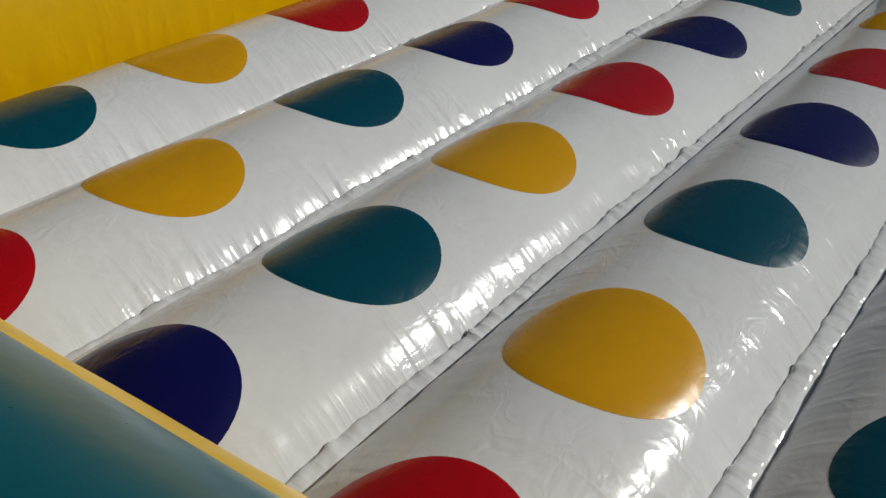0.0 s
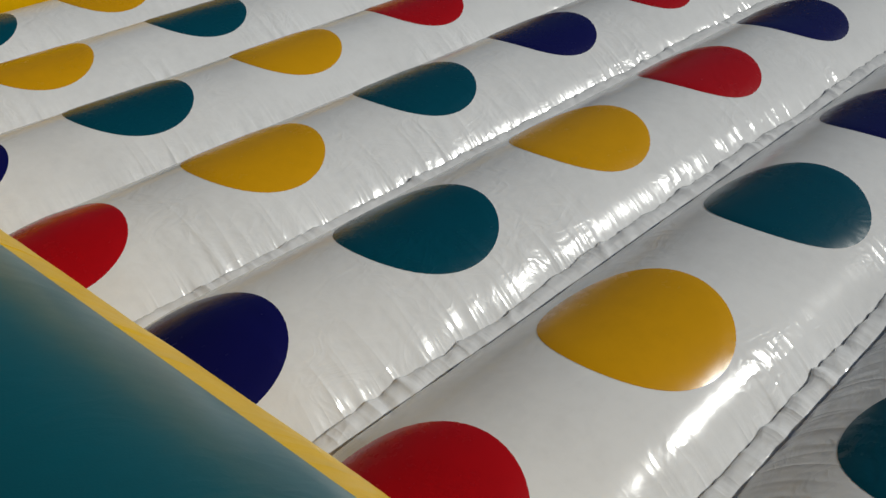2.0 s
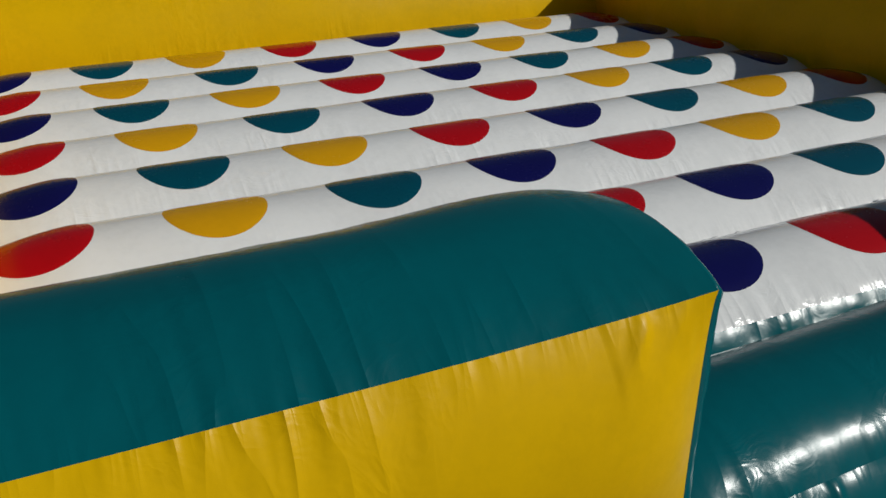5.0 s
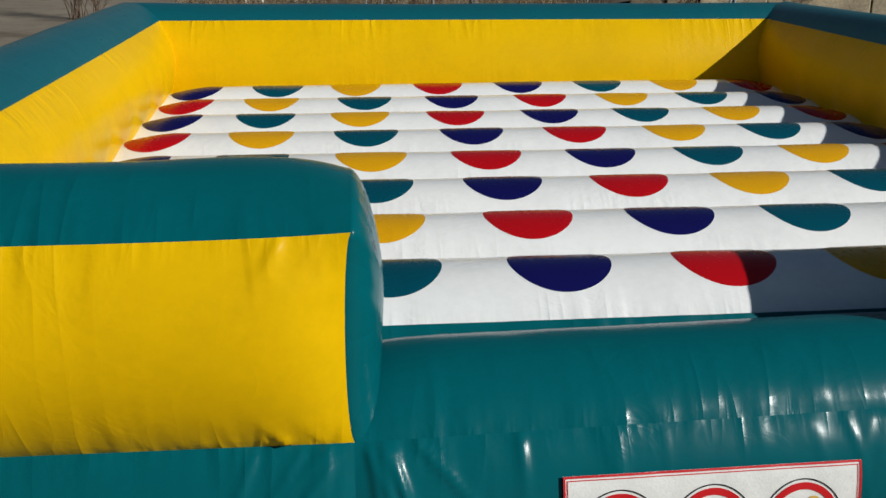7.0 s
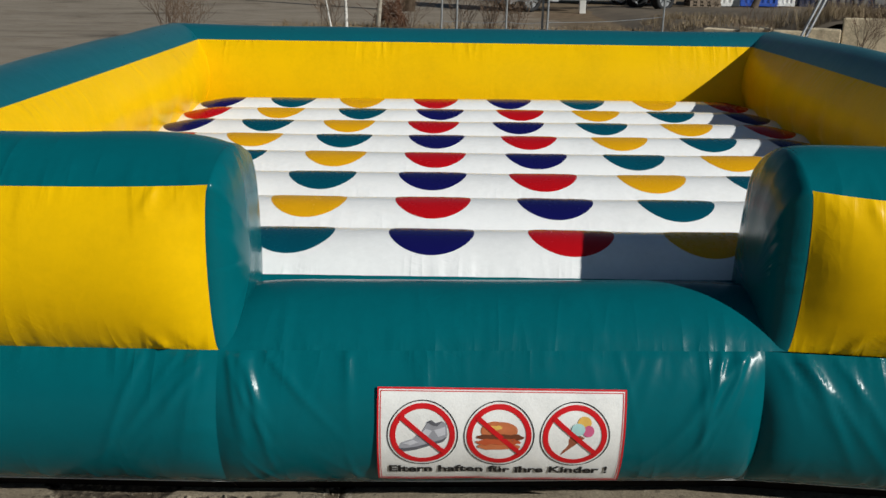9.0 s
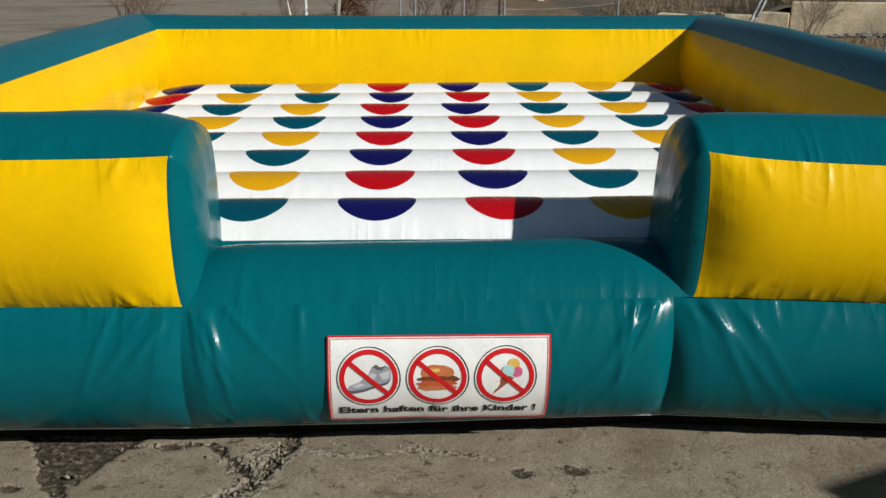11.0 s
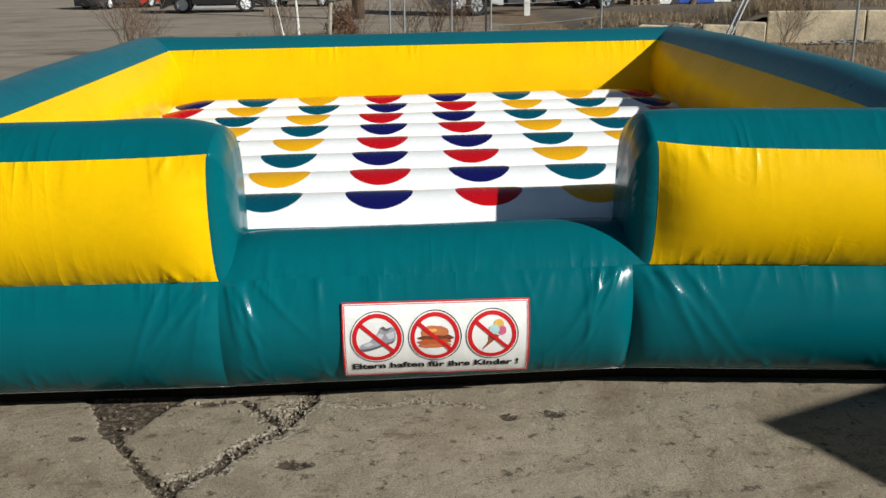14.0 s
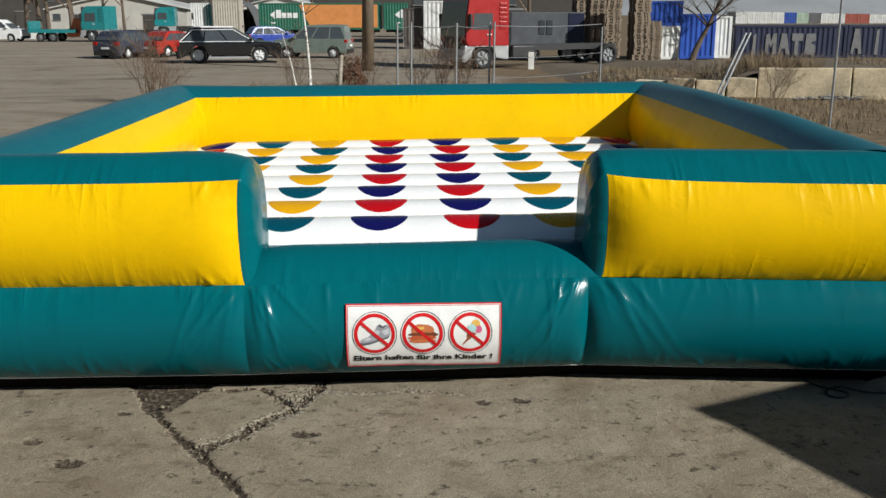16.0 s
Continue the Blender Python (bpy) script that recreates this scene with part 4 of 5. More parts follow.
def car(name, at, label, body, length, width, height, belt, hood, cabin, wr, wheels, group="parked cars", roof_rails=False, cladding=None):
    """A parked car that points along +x. cabin: x of tail top, rear of roof, front of roof and foot of the windscreen."""
    ob = thing(name, label, "car", at, group)
    half = width / 2
    floor = 0.24 if height > 1.6 else 0.18
    side = arch_outline(length, floor, hood, belt, wheels, wr) + [(cabin[3], hood + 0.04), (cabin[3] - 0.15, belt), (0.05, belt), (-0.02, belt - 0.25)]
    prism("body", side, -half, half, body, ob, 0.02, "", 0.12, belt - 0.15)
    house = [(cabin[0], belt - 0.01), (cabin[1], height - 0.05), (cabin[1] + 0.25, height), ((cabin[1] + cabin[2]) / 2, height + 0.015), (cabin[2] - 0.1, height - 0.03), (cabin[3] - 0.02, belt - 0.01)]
    prism("cabin", house, -half + 0.05, half - 0.05, body, ob, 0.03, "", 0.32, belt)
    for sgn in (-1, 1):
        # side windows, set proud of the leaning cabin side
        def wy(z):
            return sgn * (half - 0.05 - (z - belt) * 0.32 + 0.006)
        zt, zb = height - 0.12, belt + 0.02
        x0, x1 = cabin[0] + (cabin[1] - cabin[0]) * 0.25, cabin[3] - (cabin[3] - cabin[2]) * 0.15
        t0, t1 = cabin[1] + 0.18, cabin[2] - 0.12
        cuts = [0.0, 0.30, 0.64, 1.0] if cabin[2] - cabin[1] > 1.2 else [0.0, 0.45, 1.0]
        for a, b in zip(cuts, cuts[1:]):
            a, b = a + 0.015, b - 0.015
            bm = bmesh.new()
            quad = [(x0 + (x1 - x0) * a, zb), (x0 + (x1 - x0) * b, zb), (t0 + (t1 - t0) * b, zt), (t0 + (t1 - t0) * a, zt)]
            inner = [bm.verts.new((x, wy(z) - sgn * 0.03, z)) for x, z in quad]
            outer = [bm.verts.new((x, wy(z), z)) for x, z in quad]
            bm.faces.new(outer)
            bm.faces.new(inner[::-1])
            for i in range(4):
                bm.faces.new((outer[i], inner[i], inner[(i + 1) % 4], outer[(i + 1) % 4]))
            bmesh.ops.recalc_face_normals(bm, faces=bm.faces)
            part("side_window", bm, M_GLASS, ob)
        if roof_rails:
            for xa, za, xb, zb in ((x0 - 0.1, zb - 0.015, x1 + 0.02, zb - 0.015), (x0 - 0.1, zb - 0.015, t0 - 0.05, zt + 0.02), (t0 - 0.05, zt + 0.02, t1, zt + 0.03), (t1, zt + 0.03, x1 + 0.02, zb - 0.015)):
                bm = bmesh.new()
                rod(bm, (xa, wy(za) + sgn * 0.004, za), (xb, wy(zb) + sgn * 0.004, zb), 0.022, None, 6)
                part("window_trim", bm, M_CHROME, ob, "bright window trim")
            bm = bmesh.new()
            rod(bm, (cabin[1] + 0.1, sgn * (half - 0.24), height + 0.03), (cabin[2] - 0.15, sgn * (half - 0.24), height + 0.02), 0.028)
            part("roof_rail", bm, M_CHROME, ob, "bright roof rail")
        block("mirror", (cabin[3] - 0.35, sgn * half, belt + 0.02, cabin[3] - 0.17, sgn * (half + 0.17), belt + 0.16), body, ob, 0.03)
        block("headlamp", (length - 0.28, sgn * (half - 0.42), hood - 0.22, length - 0.02, sgn * (half - 0.03), hood - 0.08), M_LAMP, ob, 0.03)
        block("tail_lamp", (-0.035, sgn * (half - 0.30), belt - 0.22, 0.12, sgn * (half - 0.01), belt - 0.03), M_TAIL, ob, 0.02)
        for wx in wheels:
            wheel(ob, wx, sgn * (half - 0.11), wr, 0.23, sgn)
        if cladding is not None:
            block("sill", (wheels[0] + wr + 0.08, sgn * (half - 0.03), floor - 0.02, wheels[1] - wr - 0.08, sgn * (half + 0.025), floor + 0.10), cladding, ob, 0.02)
    for nm, xa, za, xb, zb in (("windscreen", cabin[3] - 0.02, belt + 0.02, cabin[2] - 0.08, height - 0.09), ("rear_window", cabin[0] + 0.02, belt + 0.06, cabin[1] + 0.02, height - 0.12)):
        bm = bmesh.new()
        off = 0.02 if nm == "windscreen" else -0.02
        rows = [(xa + off, za, half - 0.14), (xb + off, zb, half - 0.30)]
        vs = [bm.verts.new((x + d, s * w, z)) for d in (0.0, -off * 1.5) for x, z, w in rows for s in (-1, 1)]
        for q in ((0, 1, 3, 2), (4, 6, 7, 5), (0, 4, 5, 1), (2, 3, 7, 6), (0, 2, 6, 4), (1, 5, 7, 3)):
            bm.faces.new([vs[i] for i in q])
        bmesh.ops.recalc_face_normals(bm, faces=bm.faces)
        part(nm, bm, M_GLASS, ob)
    block("front_bumper", (length - 0.16, -half + 0.08, floor, length + 0.04, half - 0.08, floor + 0.24), M_TRIM, ob, 0.04)
    block("rear_bumper", (-0.07, -half + 0.06, floor, 0.12, half - 0.06, floor + 0.26), M_TRIM, ob, 0.04)
    block("number_plate", (-0.085, -0.26, belt - 0.42, -0.06, 0.26, belt - 0.31), M_BARS, ob, 0.004)
    return ob


FAR_Z = -0.3


def stand(x, y, turn, z=FAR_Z):
    return pose(x, y, z, 0, 0, turn)


P_BLACK, P_SLATE = paint("black_car_paint", (0.012, 0.012, 0.014), 0.18), paint("slate_car_paint", (0.035, 0.042, 0.060), 0.25)
P_RED, P_BLUE, P_GREEN, P_WHITE = paint("red_car_paint", (0.36, 0.018, 0.012)), paint("blue_car_paint", (0.02, 0.05, 0.30)), paint("sage_car_paint", (0.15, 0.185, 0.165)), paint("white_car_paint", (0.75, 0.75, 0.75))
M_CLAD = plain("silver_cladding", (0.42, 0.42, 0.43), 0.4, 0.3)
car("suv", stand(-11.75, 44.3, 7), "black off-road car with silver sills, parked on asphalt", P_BLACK, 5.08, 1.98, 1.74, 1.06, 1.04, (0.11, 0.62, 2.85, 3.85), 0.41, (1.0, 4.0), roof_rails=True, cladding=M_CLAD)
car("hatchback", stand(-16.73, 48.61, 66), "slate blue hatchback seen from behind, parked on asphalt", P_SLATE, 4.2, 1.76, 1.50, 0.95, 0.92, (0.05, 0.42, 2.35, 3.25), 0.31, (0.78, 3.35))
car("saloon_car", stand(-15.0, 50.17, 60), "red saloon car parked between two dark cars", P_RED, 4.4, 1.76, 1.44, 0.92, 0.90, (0.55, 1.05, 2.45, 3.30), 0.31, (0.85, 3.5))
car("compact_car", stand(-12.1, 66.65, 25), "blue compact car parked behind the others", P_BLUE, 4.0, 1.70, 1.46, 0.92, 0.90, (0.1, 0.5, 2.3, 3.1), 0.30, (0.75, 3.2))
car("high_roof_car", stand(-3.5, 49.2, 171), "sage green high-roofed car parked on asphalt", P_GREEN, 4.1, 1.72, 1.80, 1.05, 1.05, (0.03, 0.15, 2.45, 3.15), 0.31, (0.75, 3.35))
car("delivery_van", stand(-38.46, 82.74, -6), "white delivery van at the edge of the yard", P_WHITE, 4.5, 1.85, 1.90, 1.15, 1.08, (0.02, 0.12, 2.75, 3.6), 0.33, (0.85, 3.6))


def truck_cab(name, at, label, body, height, chassis=3.4, lower=None):
    """A lorry's tractor unit that points along +x, with its chassis behind."""
    ob = thing(name, label, "truck", at, "lorries")
    cab = [(0.0, 1.0), (2.05, 1.0), (2.2, 1.25), (2.16, 2.05), (1.98, height - 0.35), (1.6, height), (0.0, height)]
    prism("cab", cab, -1.22, 1.22, body, ob, 0.05)
    prism("cab_skirt", [(0.0, 0.42), (0.22, 0.42)] + [(1.28 + 0.62 * math.cos(a), 0.52 + 0.62 * math.sin(a)) for a in np.linspace(math.pi, 0, 9)] + [(2.2, 0.34), (2.28, 0.5), (2.24, 1.02), (0.0, 1.02)], -1.21, 1.21, lower or M_CLAD, ob, 0.03)
    for sgn in (-1, 1):
        bm = bmesh.new()
        y = sgn * 1.225
        quad = [(0.85, 1.72), (1.86, 1.72), (1.78, 2.42), (0.85, 2.42)]
        a = [bm.verts.new((x, y, z)) for x, z in quad]
        b = [bm.verts.new((x, y - sgn * 0.03, z)) for x, z in quad]
        bm.faces.new(a)
        bm.faces.new(b[::-1])
        for i in range(4):
            bm.faces.new((a[i], b[i], b[(i + 1) % 4], a[(i + 1) % 4]))
        bmesh.ops.recalc_face_normals(bm, faces=bm.faces)
        part("side_window", bm, M_GLASS, ob)
        block("door_handle", (0.9, sgn * 1.23, 1.48, 1.15, sgn * 1.26, 1.53), M_BARS, ob, 0.008)
        block("mirror", (2.0, sgn * 1.27, 1.75, 2.12, sgn * 1.48, 2.4), M_TRIM, ob, 0.03)
        block("headlamp", (2.18, sgn * 0.72, 0.62, 2.30, sgn * 1.14, 0.84), M_LAMP, ob, 0.03)
        for k in range(6):
            block("air_slat", (0.12, sgn * 1.225, 1.75 + k * 0.2, 0.5, sgn * 1.26, 1.87 + k * 0.2), body, ob, 0.012)
        wheel(ob, 1.28, sgn * 1.0, 0.5, 0.32, sgn, M_STEEL)
        wheel(ob, -chassis + 0.9, sgn * 0.95, 0.5, 0.5, sgn, M_STEEL)
        block("fuel_tank", (-1.45, sgn * 0.62, 0.45, -0.25, sgn * 1.15, 1.0), M_TRIM, ob, 0.06)
        block("frame_rail", (-chassis, sgn * 0.38, 0.75, 0.2, sgn * 0.48, 1.0), M_TRIM, ob)
    prism("windscreen", [(2.17, 1.42), (2.235, 1.42), (2.10, 2.95), (2.03, 2.95)], -1.12, 1.12, M_GLASS, ob)
    block("grille", (2.18, -0.8, 0.9, 2.26, 0.8, 1.4), M_TRIM, ob, 0.02)
    block("bumper", (2.1, -1.2, 0.32, 2.36, 1.2, 0.62), lower or M_CLAD, ob, 0.05)
    return ob


P_TRUCK_RED, P_TRUCK_TEAL = paint("red_cab_paint", (0.32, 0.008, 0.011)), paint("teal_cab_paint", (0.012, 0.20, 0.215))
truck_cab("tractor_unit", stand(3.75, 39.45, 206), "red tractor unit with a grey skirt, parked on the yard", P_TRUCK_RED, 3.85, 6.5)
truck_cab("tractor_unit", stand(-26.15, 81.27, 172), "teal tractor unit parked far off by the hall", P_TRUCK_TEAL, 3.0, 4.0)
truck_cab("tractor_unit", stand(-25.66, 103.21, 186), "teal tractor unit parked in front of a white trailer", P_TRUCK_TEAL, 3.0, 3.4)
truck_cab("tractor_unit", stand(-22.72, 109.06, 176), "teal tractor unit parked beside a curved hall", P_TRUCK_TEAL, 3.3, 3.4)


def container(name, at, label, body, length, width=2.44, height=2.59, stripe=None, logo=False, group="shipping containers", foot=0.0):
    """A corrugated steel box: ribbed sides, corner posts, rails and door bars."""
    ob = thing(name, label, "container", at, group)
    n = int(length / 0.28)
    for sgn in (-1, 1):
        bm = bmesh.new()
        prev = None
        for k in range(n + 1):
            for dx, dep in ((0.0, 0.0), (0.07, 0.035), (0.14, 0.035), (0.21, 0.0)):
                x = min(length - 0.1, 0.1 + k * (length - 0.2) / n + dx)
                pair = [bm.verts.new((x, sgn * (width / 2 - 0.02 - dep), z)) for z in (foot + 0.14, foot + height - 0.1)]
                if prev:
                    bm.faces.new((prev[0], pair[0], pair[1], prev[1]) if sgn < 0 else (prev[1], pair[1], pair[0], prev[0]))
                prev = pair
        part("side_wall", bm, body, ob)
        for z0, z1 in ((foot, foot + 0.15), (foot + height - 0.12, foot + height)):
            block("side_rail", (0.0, sgn * (width / 2 - 0.1), z0, length, sgn * width / 2, z1), body, ob, 0.01)
        for x in (0.0, length - 0.16):
            block("corner_post", (x, sgn * (width / 2 - 0.16), foot, x + 0.16, sgn * (width / 2 + 0.003), foot + height), body, ob, 0.01)
    block("roof", (0.02, -width / 2 + 0.03, foot + height - 0.06, length - 0.02, width / 2 - 0.03, foot + height - 0.02), body, ob)
    block("floor_pan", (0.02, -width / 2 + 0.05, foot + 0.03, length - 0.02, width / 2 - 0.05, foot + 0.13), body, ob)
    for x in (0.03, length - 0.07):
        block("end_wall", (x, -width / 2 + 0.12, foot + 0.1, x + 0.04, width / 2 - 0.12, foot + height - 0.08), body, ob)
    for y in (-0.8, -0.35, 0.35, 0.8):
        bm = bmesh.new()
        rod(bm, (-0.02, y, foot + 0.12), (-0.02, y, foot + height - 0.12), 0.022)
        part("door_bar", bm, M_STEEL, ob)
    if stripe is not None:
        bm = bmesh.new()
        y = -width / 2 - 0.004
        for x0, x1, x2, x3 in ((length * 0.42, length * 0.97, length * 0.97, length * 0.33),):
            a = [bm.verts.new((x, yy, z)) for yy in (y, y + 0.02) for x, z in ((x0, foot + 0.2), (x1, foot + 0.2), (x2, foot + height - 0.15), (x3, foot + height - 0.15))]
            bm.faces.new(a[:4])
            bm.faces.new(a[7:3:-1])
        part("painted_panel", bm, stripe, ob)
    if logo:
        y = -width / 2 - 0.012
        x0 = length * 0.10 if stripe is not None else length * 0.2
        for k, (wide, tall) in enumerate(((0.5, 0.78), (0.46, 0.5), (0.46, 0.5), (0.46, 0.5))):
            block("marking", (x0 + 0.5 + k * 0.56, y, foot + 1.15, x0 + 0.5 + k * 0.56 + wide, y + 0.02, foot + 1.15 + tall), M_BARS, ob)
        prism("marking", [(x0 - 0.1, foot + 1.45), (x0 + 0.38, foot + 1.82), (x0 + 0.38, foot + 1.08)], y, y + 0.02, M_BARS, ob)
        block("marking", (x0, y, foot + 0.62, x0 + 0.45, y + 0.02, foot + 0.72), M_BARS, ob)
    return ob


C_GREEN, C_ORANGE, C_BLUE = plain("green_container_paint", (0.018, 0.13, 0.085), 0.5, scale=1.5), plain("orange_container_paint", (0.62, 0.24, 0.07), 0.5, scale=1.5), plain("blue_container_paint", (0.012, 0.065, 0.36), 0.45, scale=1.5)
C_WHITE, C_GREY, C_BROWN = plain("white_container_paint", (0.66, 0.66, 0.64), 0.55, scale=1.5), plain("grey_sheet_metal", (0.10, 0.10, 0.105), 0.6, scale=1.5), plain("brown_sheet_metal", (0.085, 0.07, 0.062), 0.6, scale=1.5)
C_NAVY = plain("navy_container_paint", (0.006, 0.011, 0.042), 0.55, scale=1.5)
C_SAGE = plain("sage_container_paint", (0.36, 0.46, 0.36), 0.6, scale=1.5)
C_RUST = plain("rust_red_container_paint", (0.32, 0.06, 0.035), 0.6, scale=1.5)
container("shipping_container", stand(-15.28, 95.02, 0), "green and orange shipping container on a trailer", C_GREEN, 12.2, stripe=C_ORANGE, logo=True, foot=0.75)
container("shipping_container", stand(-2.83, 94.73, 0), "green and orange shipping container on a trailer", C_GREEN, 12.2, stripe=C_ORANGE, logo=True, foot=0.75)
for x0 in (-15.28, -2.83):
    t = thing("container_trailer", "black skeletal trailer under a shipping container", "trailer", stand(x0, 95.0, 0), "container trailers")
    for sgn in (-1, 1):
        block("frame_rail", (0.2, sgn * 0.4, 0.48, 12.0, sgn * 0.55, 0.745), M_TRIM, t)
        for wx in (1.6, 2.9, 4.2, 11.0):
            wheel(t, wx, sgn * 0.95, 0.47, 0.4, sgn, M_STEEL)
    for wx in (1.6, 2.9, 4.2, 11.0):
        block("axle", (wx - 0.06, -0.9, 0.41, wx + 0.06, 0.9, 0.53), M_TRIM, t)
container("box_trailer", stand(-25.12, 109.06, 0), "pale grey box trailer parked far off", C_WHITE, 2.9, height=3.5, group="box trailers")
container("box_trailer", stand(-22.41, 108.09, 0), "cream box trailer parked by the hall", plain("cream_sheet_metal", (0.42, 0.38, 0.32), 0.6), 3.0, height=3.9, group="box trailers")
container("steel_cabinet", stand(-0.61, 62.46, 0), "dark brown steel cabinet standing on the yard", C_BROWN, 1.32, 1.3, 2.75, group="steel boxes")
container("steel_cabinet", stand(0.76, 62.55, 0), "white steel cabinet standing on the yard", C_WHITE, 1.36, 2.4, 3.2, group="steel boxes")
container("steel_box", stand(12.15, 46.27, 2, -0.25), "blue steel box stacked on a white one", C_BLUE, 1.75, 2.4, 1.25, foot=1.71, group="steel boxes")
container("steel_box", stand(12.2, 46.27, 2, -0.25), "white steel box under a blue one", C_WHITE, 1.6, 2.4, 1.7, group="steel boxes")
container("steel_box", stand(13.99, 46.86, 2, -0.25), "blue steel box behind a bare tree", C_BLUE, 1.85, 2.4, 2.3, group="steel boxes")
container("steel_box", stand(15.98, 47.44, 2, -0.25), "white steel box behind a bare tree", C_WHITE, 0.9, 2.4, 2.2, group="steel boxes")

# long row of containers far off, their ends to the yard
tones = (C_WHITE, C_WHITE, C_WHITE, C_WHITE, C_BLUE, C_SAGE, C_GREY, C_WHITE, C_WHITE, C_RUST, C_RUST, C_WHITE, C_WHITE, C_BLUE, C_WHITE, C_RUST, C_WHITE, C_BLUE, C_WHITE, C_GREY)
words = {id(C_WHITE): "white", id(C_BLUE): "blue", id(C_GREY): "dark grey", id(C_RUST): "rust red", id(C_SAGE): "pale green"}
for k, tone in enumerate(tones):
    container("shipping_container", pose(67.55 + k * 2.53, 194.9, -0.32 - 0.05 * k, 0, 0, 90), words[id(tone)] + " shipping container in a long distant row", tone, 6.06, height=2.4, group="distant containers")

# navy steel boxes with graffiti behind the retaining wall
M_GRAFF = plain("grey_spray_paint", (0.15, 0.15, 0.155), 0.7, vary=0.25, scale=4.0)
for k in range(4):
    w = container("navy_container", pose(17.52 + k * 6.1, 48.5 - k * 0.1, -0.34, 0, 0, -1.0), "low navy container with grey sprayed shapes, behind a wall", C_NAVY, 6.06, 2.44, 1.78, group="navy containers")
    for j in range(5 if k == 0 else 3):
        x = 0.9 + j * 0.72 if k == 0 else 0.2 + j * 1.3
        y = -1.228
        top = 1.35 if k == 0 else 1.6
        forms = ([(0.0, 0.2), (0.2, 0.2), (0.2, top), (0.05, top - 0.1)],
                 [(0.0, 0.25), (0.17, 0.25), (0.19, 0.85), (0.3, 0.6), (0.4, 0.85), (0.42, 0.25), (0.62, 0.25), (0.6, top), (0.42, top), (0.3, 0.95), (0.2, top), (0.02, top - 0.06)],
                 [(0.0, 0.25), (0.15, 0.25), (0.2, 0.55), (0.38, 0.55), (0.43, 0.25), (0.62, 0.25), (0.42, top), (0.16, top)],
                 [(0.16, 0.2), (0.36, 0.2), (0.36, 0.95), (0.6, 0.95), (0.6, top), (0.0, top), (0.0, 0.97), (0.16, 0.95)],
                 [(0.0, 0.25), (0.5, 0.2), (0.6, 0.4), (0.58, 0.7), (0.3, 0.85), (0.6, 1.0), (0.55, top), (0.05, top - 0.02)])
        shape = [(x + dx, z) for dx, z in forms[(j + 2 * k * (j + 1)) % 5]]
        prism("sprayed_shape", shape, y, y + 0.02, M_GRAFF, w)

# grey workshop trailer behind the red lorry
t = thing("workshop_trailer", "grey site trailer with a small window, behind a lorry", "trailer", stand(5.1, 46.27, -3))
block("body", (0, -1.1, 0.55, 3.75, 1.1, 2.45), plain("dull_grey_panel", (0.10, 0.107, 0.12), 0.5), t, 0.05)
block("blue_end", (2.95, -1.12, 0.62, 3.78, -1.09, 2.40), C_NAVY, t, 0.01, "navy end panel")
for x in (1.45, 1.85):
    block("window", (x, -1.13, 1.35, x + 0.30, -1.09, 2.05), M_GLASS, t, 0.01)
for wx in (1.2, 3.0):
    for sgn in (-1, 1):
        wheel(t, wx, sgn * 0.95, 0.36, 0.25, sgn, M_STEEL)
t = thing("concrete_post", "short white concrete post beside the yard edge", "post", stand(5.2, 37.69, 0))
block("shaft", (-0.13, -0.13, 0, 0.13, 0.13, 0.75), plain("white_concrete", (0.62, 0.60, 0.56), 0.8), t, 0.02)

# flatbed with a crane far off
t = thing("flatbed_trailer", "teal flatbed with an orange loader, far off", "trailer", stand(-33.25, 82.25, -2))
block("bed", (0, -1.2, 0.75, 4.2, 1.2, 1.05), P_TRUCK_TEAL, t, 0.03)
block("front_wall", (0, -1.2, 1.05, 0.2, 1.2, 1.75), P_TRUCK_TEAL, t, 0.03)
prism("loader", [(3.2, 0.4), (4.7, 0.4), (4.8, 1.2), (4.5, 1.9), (3.9, 2.0), (3.6, 1.2), (3.2, 1.0)], -0.8, 0.8, plain("orange_machine_paint", (0.50, 0.13, 0.05), 0.5), t, 0.04, "orange loader")
for wx in (1.0, 2.1):
    for sgn in (-1, 1):
        wheel(t, wx, sgn * 0.95, 0.4, 0.35, sgn, M_STEEL)

# pallet stacks
M_PALLET = plain("weathered_pallet_wood", (0.24, 0.185, 0.135), 0.85, vary=0.3, scale=3.0)
first = thing("pallet", "weathered wooden pallet in a tall stack", "pallet", None, "pallet stacks")
for y in (-0.34, -0.17, 0.0, 0.17, 0.34):
    block("deck_board", (-0.6, y - 0.06, 0.122, 0.6, y + 0.06, 0.144), M_PALLET, first)
for x in (-0.53, 0.0, 0.53):
    bm = bmesh.new()
    box(bm, x - 0.07, -0.4, 0.0, x + 0.07, 0.4, 0.022)
    for y in (-0.33, 0.0, 0.33):
        box(bm, x - 0.07, y - 0.07, 0.022, x + 0.07, y + 0.07, 0.10)
    box(bm, x - 0.07, -0.4, 0.10, x + 0.07, 0.4, 0.122)
    part("bearer", bm, M_PALLET, first)
rng = random.Random(3)
spots = [(x, y, z, turn) for (x, y, n, turn0) in ((8.85, 46.08, 30, 92), (9.6, 45.88, 31, 88), (10.4, 46.08, 30, 95), (11.27, 43.35, 24, 93), (11.92, 43.35, 13, 88))
         for z, turn in ((k * 0.146, turn0 + rng.uniform(-2.5, 2.5)) for k in range(n))]
for k, (x, y, z, turn) in enumerate(spots):
    m4 = pose(x + rng.uniform(-0.03, 0.03), y + rng.uniform(-0.03, 0.03), z - 0.18, 0, 0, turn)
    if k == 0:
        first.matrix_world = m4
    else:
        copy_thing(first, m4)

